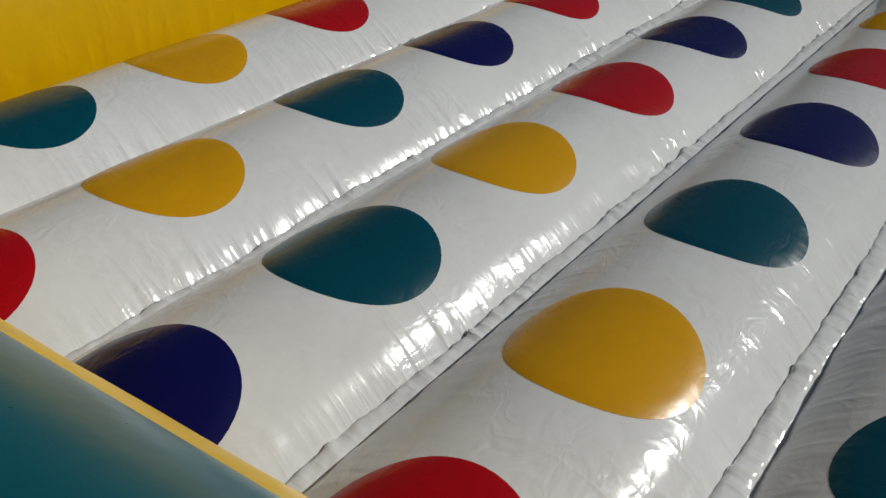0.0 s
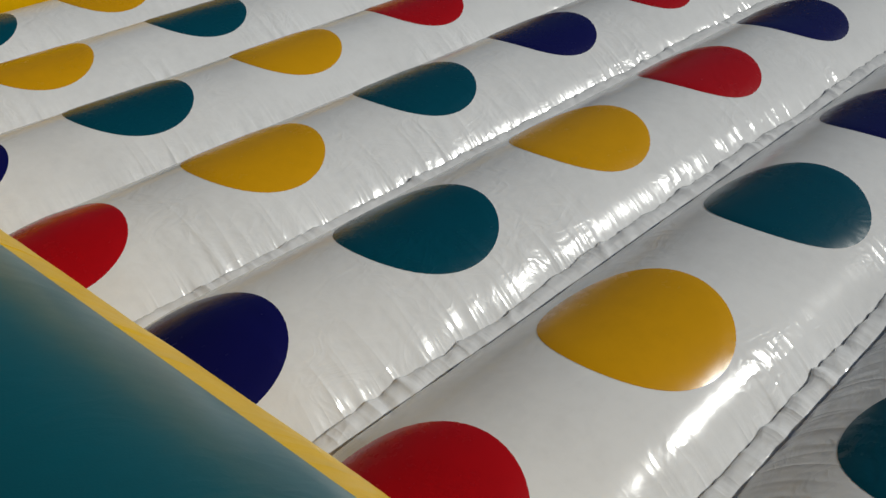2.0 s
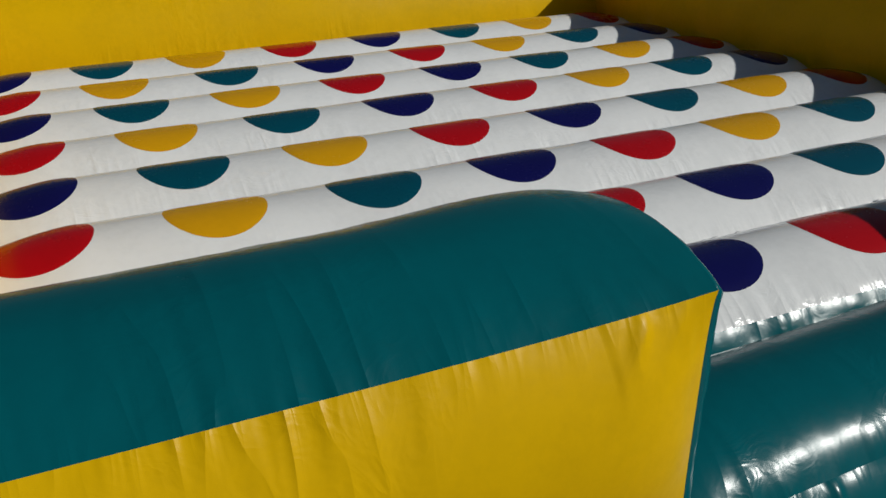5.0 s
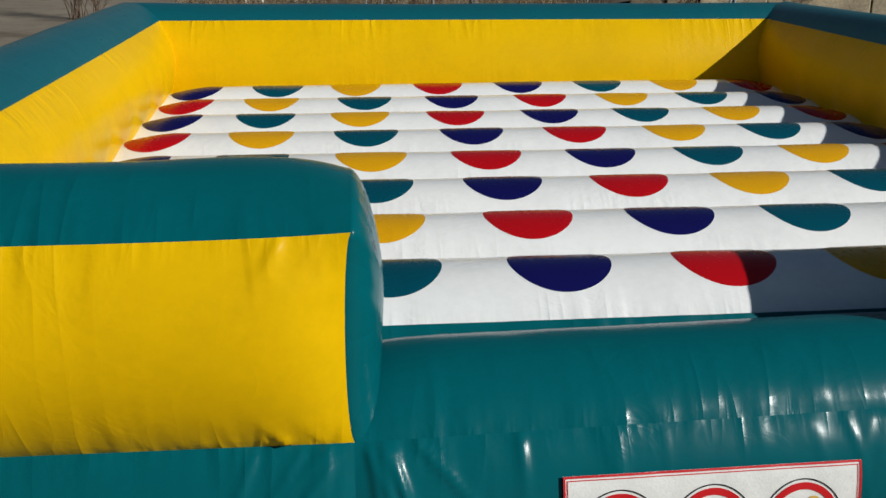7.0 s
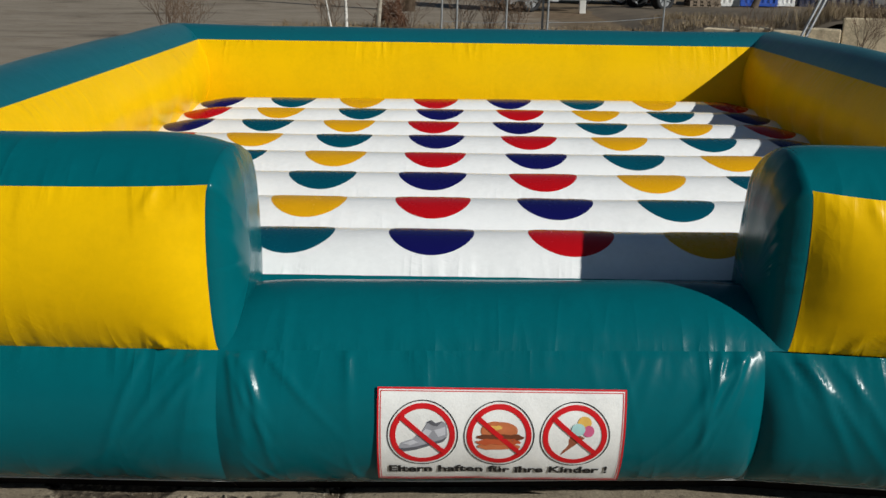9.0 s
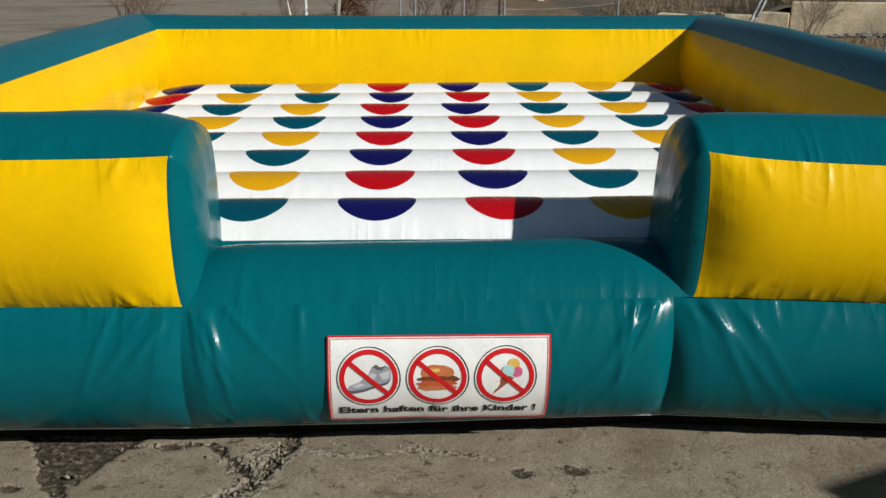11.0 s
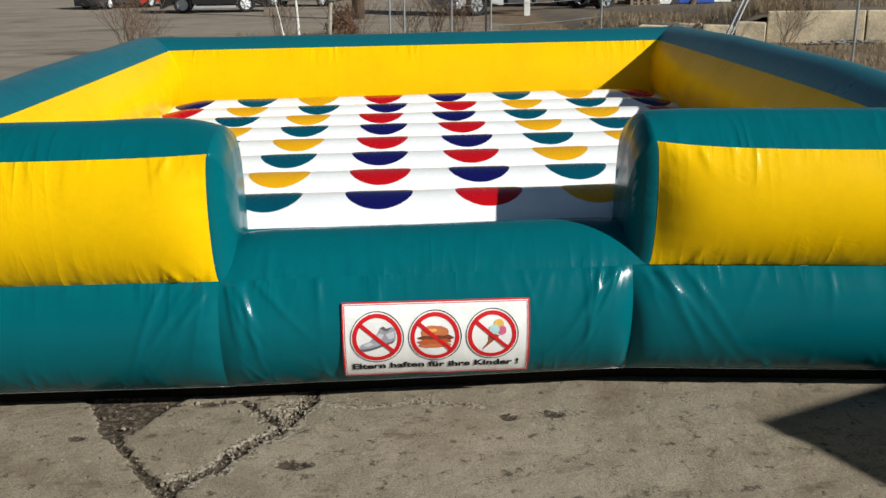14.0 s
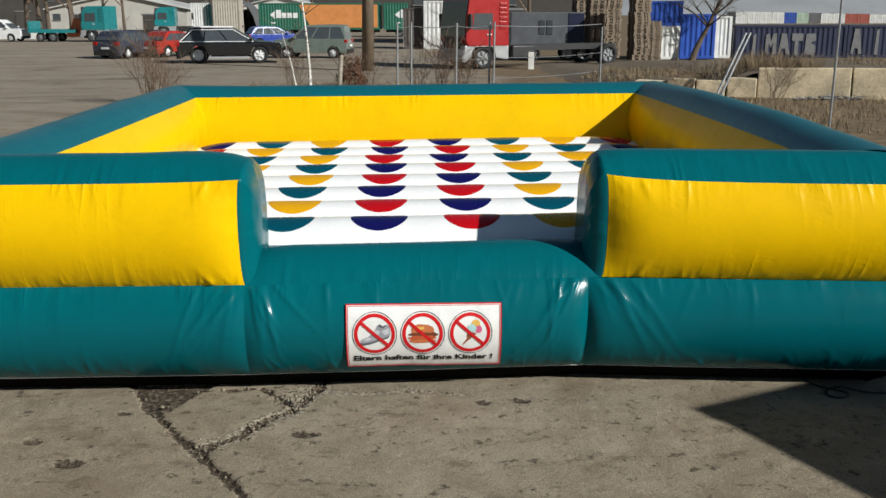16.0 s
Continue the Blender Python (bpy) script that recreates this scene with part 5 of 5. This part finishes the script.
# ---------------------------------------------------------------- buildings behind the yard
M_HALL = plain("pale_hall_cladding", (0.46, 0.44, 0.40), 0.7, vary=0.12, scale=0.8)
M_ROOF = plain("pale_hall_roof", (0.55, 0.54, 0.52), 0.6, vary=0.12, scale=0.8)
M_DARK = plain("dark_wall", (0.055, 0.048, 0.042), 0.8, vary=0.25, scale=0.8)


def hall(name, at, label, wide, deep, eaves, ridge, wall_m, roof_m, doors=2):
    ob = thing(name, label, "building", at, "halls")
    prism("wall", [(0, 0), (wide, 0), (wide, eaves), (wide / 2, ridge - 0.1), (0, eaves)], 0, deep, wall_m, ob)
    for a, b in (((-0.4, eaves - 0.1), (wide / 2, ridge)), ((wide / 2, ridge), (wide + 0.4, eaves - 0.1))):
        prism("roof", [a, b, (b[0], b[1] + 0.12), (a[0], a[1] + 0.12)], -0.4, deep + 0.4, roof_m, ob)
    for k in range(doors):
        x = wide * (k + 0.5) / doors - 1.1
        d = block("door", (x, -0.06, 0, x + 2.2, 0.04, min(eaves * 0.75, 2.6)), M_DARK, ob, 0.02)
        block("door_frame", (x - 0.12, -0.08, min(eaves * 0.75, 2.6), x + 2.32, 0.03, min(eaves * 0.75, 2.6) + 0.14), M_STEEL, d)
    for k in range(doors + 1):
        x = wide * (k + 0.1) / (doors + 1)
        w = block("window", (x, -0.05, eaves * 0.55, x + 0.9, 0.04, eaves * 0.8), M_GLASS, ob, 0.01)
        block("sill", (x - 0.06, -0.12, eaves * 0.55 - 0.07, x + 0.96, 0.02, eaves * 0.55), M_STEEL, w)
    return ob


hall("warehouse", stand(-43.67, 114.91, 0), "low cream warehouse with a shallow gable roof", 16.5, 14, 2.9, 4.6, M_HALL, M_ROOF, 2)
hall("warehouse", stand(-26.31, 128.56, 0), "white storage hall with a shallow gable roof", 17, 14, 2.5, 4.4, M_ROOF, M_ROOF, 2)
hall("warehouse", stand(-63.48, 146.11, 4), "long dark brick works building behind the trees", 46, 14, 7.5, 9.5, M_DARK, M_DARK, 5)
hall("warehouse", stand(-15.48, 146.11, 0), "long dark works building behind the containers", 46, 14, 8.5, 10.5, M_DARK, M_DARK, 5)
hall("warehouse", stand(-0.27, 73.96, 0), "dark shed behind the red lorry", 11, 8, 5.5, 6.5, M_DARK, M_DARK, 2)
w = thing("low_wall", "white low wall along the far yard edge", "wall", stand(-46.93, 89.56, 0))
block("masonry", (0, 0, 0, 13.5, 0.25, 0.75), C_WHITE, w, 0.02)
w = thing("curved_shelter", "grey curved roof shelter behind parked cars", "shelter", stand(-20.73, 110.52, 0))
bm = bmesh.new()
for k in range(12):
    a0, a1 = math.pi * k / 12, math.pi * (k + 1) / 12
    quad = [(-2.6 * math.cos(a), z * math.sin(a)) for a, z in ((a0, 4.0), (a1, 4.0), (a1, 3.85), (a0, 3.85))]
    vs = [bm.verts.new((x, y, z)) for y in (0, 6) for x, z in quad]
    for q in ((0, 1, 2, 3), (7, 6, 5, 4), (0, 4, 5, 1), (3, 2, 6, 7)):
        bm.faces.new([vs[i] for i in q])
part("vault", bm, C_GREY, w)
block("back_wall", (-2.5, 5.8, 0, 2.5, 6.0, 2.8), M_DARK, w)

# wooded rise on the skyline, its distance haze painted in as pale grey
xs, ys = np.linspace(-700, 700, 90), np.linspace(0, 1, 8)
verts = []
for x in xs:
    top = 34 + 16 * noise.noise((x * 0.006, 0.0, 2.0)) + 5 * noise.noise((x * 0.03, 1.0, 2.0))
    for f in ys:
        verts.append((x, 620 + f * 240, -0.4 + top * math.sin(f * math.pi / 2)))
M_HILL = plain("haze_tinted_woodland", (0.27, 0.28, 0.295), 0.95, vary=0.12, scale=0.02)
tagged(mesh_object("backdrop_hill", verts, grid_faces(len(xs), len(ys)), M_HILL), "wooded rise on the skyline with haze painted in grey", "hill", kind="structure")

# ---------------------------------------------------------------- retaining wall, bank, fence
M_WALL = plain("weathered_concrete_wall", (0.66, 0.545, 0.375), 0.9, vary=0.4, scale=1.3, bump=0.3)
M_SOIL = plain("dry_bank_soil", (0.135, 0.103, 0.068), 0.95, vary=0.35, scale=1.2, bump=0.5)
rw = thing("retaining_wall", "weathered pale concrete retaining wall with broken blocks", "wall")
joints = [((6.33, 22.29), (7.08, 21.85), 0.42), ((7.13, 21.8), (7.84, 21.51), 0.50), ((7.89, 21.51), (8.64, 21.31), 0.46), ((8.69, 21.31), (9.44, 21.07), 0.52),
          ((9.49, 21.12), (11.75, 20.34), 0.80), ((11.8, 20.34), (14.06, 19.56), 0.82), ((14.11, 19.56), (16.36, 18.78), 0.82), ((16.41, 18.78), (18.77, 18), 0.82)]
rng = random.Random(21)
for (ax, ay), (bx, by), h in joints:
    bm = bmesh.new()
    ln, turn = math.hypot(bx - ax, by - ay), math.degrees(math.atan2(by - ay, bx - ax))
    box(bm, 0, -0.02, -0.4, ln, 0.32, h, 0.03, 2)
    for v in bm.verts:
        v.co += Vector((0, 1, 1)) * 0.03 * noise.noise((v.co.x * 3 + ax, v.co.y * 3, v.co.z * 4))
    bmesh.ops.transform(bm, matrix=pose(ax, ay, ground_height(ax, ay), rng.uniform(-3, 3), rng.uniform(-1, 1), turn), verts=bm.verts)
    part("wall_block", bm, M_WALL, rw)

xs, ys = np.linspace(5.5, 45, 60), np.linspace(0, 1, 26)
verts = []
for x in xs:
    y0 = max(16.9, 22.58 - (x - 6.33) * 0.347) + 0.1
    for f in ys:
        y = y0 + f * (60 - y0)
        rise = 0.40 * min(1, max(0, (x - 5.33) / 1.4)) + 0.34 * min(1, max(0, (x - 9.04) / 0.6))
        back = 1 - min(1, max(0, (y - 26) / 20))
        verts.append((x, y, ground_height(x, y) - 0.03 + rise * back + 0.05 * noise.noise((x * 0.9, y * 0.9, 0))))
tagged(mesh_object("ground_terrace", verts, grid_faces(len(xs), len(ys)), M_SOIL), "raised bare soil bank behind a concrete wall", "ground", kind="structure")

fence = thing("wire_fence", "galvanised steel fence posts with slack wires", "fence")
posts = [(-0.47, 21.31, 2.05), (-0.09, 21.31, 2.05), (1.14, 21.21, 2.02), (2.04, 21.21, 2.05), (2.16, 21.12, 2.05), (5.69, 24.24, 1.90), (7.75, 12.34, 2.9)]
for x, y, h in posts:
    bm = bmesh.new()
    z = ground_height(x, y)
    rod(bm, (x, y, z - 0.1), (x + 0.02, y, z + h), 0.028 if y > 15 else 0.024, None, 8)
    part("post", bm, M_STEEL, fence)
for z in (0.55, 1.1, 1.95):
    for (ax, ay, _), (bx, by, _) in zip(posts[:5], posts[1:6]):
        ring_of, radius = [], 0.008 if z < 1.9 else 0.012
        for k in range(9):
            f = k / 8
            x, y, h = ax + (bx - ax) * f, ay + (by - ay) * f, ground_height(ax, ay) + z - 0.05 * math.sin(math.pi * f)
            ring_of += [(x, y + radius * math.cos(2 * math.pi * i / 6), h + radius * math.sin(2 * math.pi * i / 6)) for i in range(7)]
        mesh_object("wire", ring_of, grid_faces(9, 7), M_STEEL, fence)
brace = thing("leaning_pole", "pair of grey steel poles leaning by a broken wall", "pole")
for dx in (0.0, 0.12):
    bm = bmesh.new()
    rod(bm, (8.1 + dx, 20.53, ground_height(8, 21) - 0.05), (8.99 + dx, 20.92, 1.62), 0.035, None, 8)
    part("pole", bm, M_STEEL, brace)

pole = thing("utility_pole", "weathered brown wooden utility pole", "pole", stand(-1.96, 36.91, 0))
bm = bmesh.new()
rod(bm, (0, 0, -0.1), (0.12, 0, 8.5), 0.27, 0.2, 14)
part("shaft", bm, plain("weathered_pole_wood", (0.17, 0.125, 0.085), 0.85, vary=0.3, scale=4.0, bump=0.4), pole, "", True)

# scrap and litter at the wall's foot
rng = random.Random(8)
bm = bmesh.new()
for _ in range(70):
    m4 = pose(rng.uniform(10.15, 11.95), rng.uniform(19.95, 20.3), ground_height(0, 21) + rng.uniform(0.0, 0.10), rng.uniform(-25, 25), rng.uniform(-25, 25), rng.uniform(0, 180)) @ Matrix.Diagonal((rng.uniform(0.05, 0.3), rng.uniform(0.03, 0.12), 0.012, 1))
    bmesh.ops.create_cube(bm, size=1.0, matrix=m4)
tagged(part("litter", bm, plain("faded_scrap", (0.30, 0.29, 0.28), 0.7, vary=0.6, scale=6.0)), "faded grey scrap and litter below the wall", "litter", kind="stuff")

# ---------------------------------------------------------------- bare trees, birches, shrubs and dry grass
M_BARK = plain("grey_brown_bark", (0.115, 0.085, 0.062), 0.9, vary=0.3, scale=5.0)
M_TWIG = plain("dry_twigs", (0.20, 0.13, 0.085), 0.9, vary=0.3, scale=5.0)
mb = Mat("birch_bark", (0.7, 0.68, 0.63), 0.7)
mb.color(mb.ramp(mb.noise(3.0, 3, 0.7, mb.coords((2.0, 2.0, 7.0))), [(0.40, (0.03, 0.027, 0.025)), (0.47, (0.62, 0.59, 0.54)), (0.8, (0.76, 0.74, 0.70))]))
M_BIRCH = mb.m


class Sticks:
    """Collects tapering rods into plain lists of corners and faces."""

    def __init__(self):
        self.verts, self.faces = [], []

    def rod(self, p, q, r0, r1, sides):
        d = (q - p).normalized()
        a = d.orthogonal().normalized()
        b = d.cross(a)
        k = len(self.verts)
        for o, r in ((p, r0), (q, r1)):
            for i in range(sides):
                t = 2 * math.pi * i / sides
                self.verts.append(o + a * (r * math.cos(t)) + b * (r * math.sin(t)))
        self.faces += [(k + i, k + (i + 1) % sides, k + sides + (i + 1) % sides, k + sides + i) for i in range(sides)]

    def part(self, name, material, parent=None):
        return mesh_object(name, self.verts, self.faces, material, parent)


def limb(bm, p, d, length, r, depth, rng, spread=0.6, up=0.25, sides=6, minimum=0.004):
    """A tapering branch that bends and forks."""
    n = 4 if depth > 1 else 3
    q, rad = Vector(p), r
    for k in range(n):
        d = (d + Vector((rng.gauss(0, 0.14), rng.gauss(0, 0.14), rng.gauss(0, 0.08) + up * 0.12))).normalized()
        nxt = q + d * (length / n)
        r2 = max(minimum, rad * (0.84 if depth else 0.6))
        bm.rod(q, nxt, rad, r2, sides if rad > 0.02 else 3)
        if depth and k >= 1:
            for _ in range(1 if k < n - 1 else 2):
                side = Vector((rng.gauss(0, 1), rng.gauss(0, 1), rng.uniform(-0.2, 0.8))).normalized()
                limb(bm, nxt, (d * (1 - spread) + side * spread).normalized(), length * rng.uniform(0.5, 0.75), r2 * 0.62, depth - 1, rng, spread, up, sides, minimum)
        q, rad = nxt, r2


def bare_tree(at, label, height, r, seed, depth=4, bark=M_BARK, twigs=M_TWIG, lean=(0, 0), name="bare_tree", first=0.28, limbs=2):
    rng = random.Random(seed)
    ob = thing(name, label, "tree", at)
    bm = Sticks()
    p, rad, d = Vector((0, 0, -0.1)), r, Vector((lean[0], lean[1], 1)).normalized()
    knots, n = [], 7
    for k in range(n):
        d = (d + Vector((rng.gauss(0, 0.05), rng.gauss(0, 0.05), 0.1))).normalized()
        q = p + d * height / n
        bm.rod(p, q, rad, rad * 0.82, 10)
        knots.append((q, d, rad * 0.82))
        p, rad = q, rad * 0.82
    bm.part("trunk", bark, ob)
    bm = Sticks()
    for k, (q, d, rr) in enumerate(knots):
        if (k + 1) / n < first:
            continue
        for _ in range(limbs):
            side = Vector((rng.gauss(0, 1), rng.gauss(0, 1), rng.uniform(0.1, 0.7))).normalized()
            limb(bm, q, (d * 0.35 + side * 0.65).normalized(), height * rng.uniform(0.22, 0.4), rr * 0.5, depth - 2, rng)
    bm.part("branches", twigs, ob)
    return ob


for k, (x, y, h, r) in enumerate(((-38.51, 98.34, 11, 0.30), (-36.99, 96.39, 12, 0.26), (-35.62, 99.31, 12, 0.34), (-34.28, 95.41, 10, 0.24), (-41.04, 101.26, 12, 0.3), (-32.53, 100.29, 11, 0.22), (-29.6, 97.36, 11, 0.20), (-25.21, 118.81, 11, 0.24), (-19.67, 114.91, 10, 0.2))):
    bare_tree(stand(x, y, k * 40), "tall bare tree beside the far warehouse", h, r, 40 + k, 4)
bare_tree(pose(14.26, 44.32, -0.3), "dark bare tree with spreading limbs before blue containers", 4.6, 0.19, 71, 5, twigs=M_BARK, lean=(0.42, 0.0), first=0.4, limbs=5)
bare_tree(pose(29.92, 54.46, -0.3), "bare tree behind navy containers", 7.0, 0.16, 72, 5, first=0.2)
bare_tree(pose(7.58, 58.36, -0.3), "bare tree behind the lorry", 8.0, 0.2, 75, 4, first=0.2)
for k, (x, y, h, r) in enumerate(((-3.14, 24.14, 5.5, 0.052), (-3.54, 24.14, 1.9, 0.036))):
    bare_tree(pose(x, y, ground_height(x, y)), "slender white birch sapling" if k == 0 else "short cut birch sapling", h, r, 80 + k, 3, M_BIRCH, M_TWIG, lean=(-0.02 - 0.1 * k, 0), name="birch", first=0.3)
stake = thing("wooden_stake", "pale leaning wooden stake in dry grass", "stake", pose(-2.38, 25.6, ground_height(-2, 26), 0, 5, 0))
bm = bmesh.new()
rod(bm, (0, 0, -0.1), (0, 0, 1.05), 0.075, 0.06, 8)
part("shaft", bm, plain("pale_wood", (0.42, 0.37, 0.30), 0.85, vary=0.3, scale=8.0), stake)


def shrub(at, label, height, wide, seed, stems=16):
    rng = random.Random(seed)
    bm = Sticks()
    for _ in range(stems):
        a = rng.uniform(0, 2 * math.pi)
        d = Vector((math.cos(a) * wide * rng.uniform(0.1, 1), math.sin(a) * wide * rng.uniform(0.1, 1), height)).normalized()
        limb(bm, (rng.gauss(0, 0.1), rng.gauss(0, 0.1), 0), d, height * rng.uniform(0.55, 0.9), 0.012, 2, rng, 0.45, 0.5, 4, 0.004)
    ob = tagged(bm.part("shrub", M_TWIG), label, "shrub", "bare shrubs")
    ob.matrix_world = at
    return ob


for k, (x, y, h, w, n) in enumerate(((-6.85, 19.85, 1.35, 0.75, 18), (-6.24, 18.88, 0.9, 0.7, 10), (0.83, 22.68, 1.25, 0.6, 20), (1.42, 22.87, 1.0, 0.6, 14), (-3.69, 24.72, 0.9, 0.8, 10), (0.02, 23.26, 0.9, 0.7, 10), (9.45, 19.95, 1.0, 0.8, 10), (-1.49, 24.72, 0.9, 0.7, 10), (7.34, 20.92, 0.8, 0.8, 8))):
    shrub(pose(x, y, ground_height(x, y)), "leafless brown shrub in dry grass", h, w, 100 + k, n)

heap = thing("brush_heap", "rusty brown heap of cut brush and leaves", "brush", pose(-2.06, 26.58, ground_height(-1.7, 27.4)))
rng = random.Random(33)
bm = Sticks()
for _ in range(700):
    a, b, rr = rng.uniform(0, 2 * math.pi), rng.random(), rng.random() ** 0.4
    p = Vector((0.62 * rr * math.cos(a) * (1 - 0.4 * b), 0.5 * rr * math.sin(a) * (1 - 0.4 * b), 1.02 * b * (0.75 + 0.25 * math.sin(3 * a))))
    d = Vector((rng.gauss(0, 1), rng.gauss(0, 1), rng.gauss(0, 1))).normalized()
    bm.rod(p, p + d * rng.uniform(0.04, 0.12), rng.uniform(0.01, 0.03), 0.004, 3)
for _ in range(60):
    a = rng.uniform(0, 2 * math.pi)
    bm.rod(Vector((0.5 * math.cos(a), 0.4 * math.sin(a), 0)), Vector((rng.gauss(0, 0.25), rng.gauss(0, 0.2), rng.uniform(0.5, 1.2))), 0.012, 0.006, 4)
tagged(bm.part("brush", plain("rusty_leaves", (0.14, 0.058, 0.028), 0.9, vary=0.5, scale=9.0), heap), kind="stuff")

# dry grass: thin blades, thick near the wall and the fence
rng = np.random.default_rng(17)
verts, faces = [], []


def blades(count, x0, x1, y0, y1, tall, z_of, clump=1.0):
    made = 0
    while made < count:
        x, y = rng.uniform(x0, x1), rng.uniform(y0, y1)
        if noise.noise((x * clump, y * clump, 4.0)) < rng.uniform(-0.35, 0.25):
            made += 0.35
            continue
        made += 1
        h, a = tall * rng.uniform(0.35, 1.0), rng.uniform(0, math.pi)
        w, lean = 0.004 + 0.005 * rng.random(), rng.normal(0, 0.32 * tall, 2)
        z = z_of(x, y) - 0.01
        k = len(verts)
        dx, dy = w * math.cos(a), w * math.sin(a)
        verts.extend([(x - dx, y - dy, z), (x + dx, y + dy, z), (x + dx * 0.6 + lean[0] * 0.4, y + dy * 0.6 + lean[1] * 0.4, z + h * 0.6),
                      (x - dx * 0.6 + lean[0] * 0.4, y - dy * 0.6 + lean[1] * 0.4, z + h * 0.6), (x + lean[0], y + lean[1], z + h)])
        faces.extend([(k, k + 1, k + 2, k + 3), (k + 3, k + 2, k + 4)])


def bank_z(x, y):
    rise = 0.40 * min(1, max(0, (x - 5.33) / 1.4)) + 0.34 * min(1, max(0, (x - 9.04) / 0.6))
    return ground_height(x, y) - 0.03 + rise


blades(6000, 4.3, 15.8, 12.05, 19.85, 0.28, ground_height, 0.8)
blades(9000, -5.25, 7.2, 19.85, 26.7, 0.32, ground_height, 0.8)
blades(2500, 8.75, 11.75, 22.1, 25.2, 0.55, bank_z, 0.8)
blades(2500, 5.9, 9.0, 23.5, 29.1, 0.25, bank_z, 0.8)
blades(2500, 13.75, 21.75, 19.0, 29.1, 0.35, bank_z, 0.8)
m = Mat("straw", (0.30, 0.22, 0.12), 0.85)
isl = m.t.nodes.new("ShaderNodeNewGeometry")
m.color(m.ramp(isl.outputs["Random Per Island"], [(0.0, (0.115, 0.078, 0.042)), (0.6, (0.215, 0.155, 0.087)), (1.0, (0.34, 0.26, 0.155))]))
tagged(mesh_object("dry_grass", verts, faces, m.m, smooth=False), "dry straw-coloured grass on the yard's edge", "grass", kind="stuff")

# unseen container added beyond the gateway side; its shade falls across the slab
corner = (1.494 + 2.6 / math.tan(radians(SUN_ELEVATION)) * math.sin(radians(SUN_AZIMUTH)), -0.439 + 2.6 / math.tan(radians(SUN_ELEVATION)) * math.cos(radians(SUN_AZIMUTH)))
container("unseen_shadow_caster", pose(corner[0] + 0.515, corner[1] - 1.105, 0, 0, 0, 25.0), "unseen grey container added to cast the shadow on the concrete", C_GREY, 6.06, 2.44, 2.6, group="storage containers")

# black cable on the slab
cable = bpy.data.curves.new("cable", "CURVE")
cable.dimensions, cable.bevel_depth, cable.bevel_resolution = "3D", 0.006, 2
sp = cable.splines.new("BEZIER")
pts = [(2.28, 0.06), (2.34, -0.14), (2.47, -0.30), (2.36, -0.32), (2.44, -0.18), (2.62, -0.27), (3.2, -0.22), (4.6, -0.5)]
sp.bezier_points.add(len(pts) - 1)
for bp, (x, y) in zip(sp.bezier_points, pts):
    bp.co, bp.handle_left_type, bp.handle_right_type = (x, y, 0.008), "AUTO", "AUTO"
cable.materials.append(M_TRIM)
curve_ob = bpy.data.objects.new("cable_path", cable)
tagged(new("power_cable", bpy.data.meshes.new_from_object(curve_ob)), "thin black power cable lying on concrete", "cable")
bpy.data.objects.remove(curve_ob)
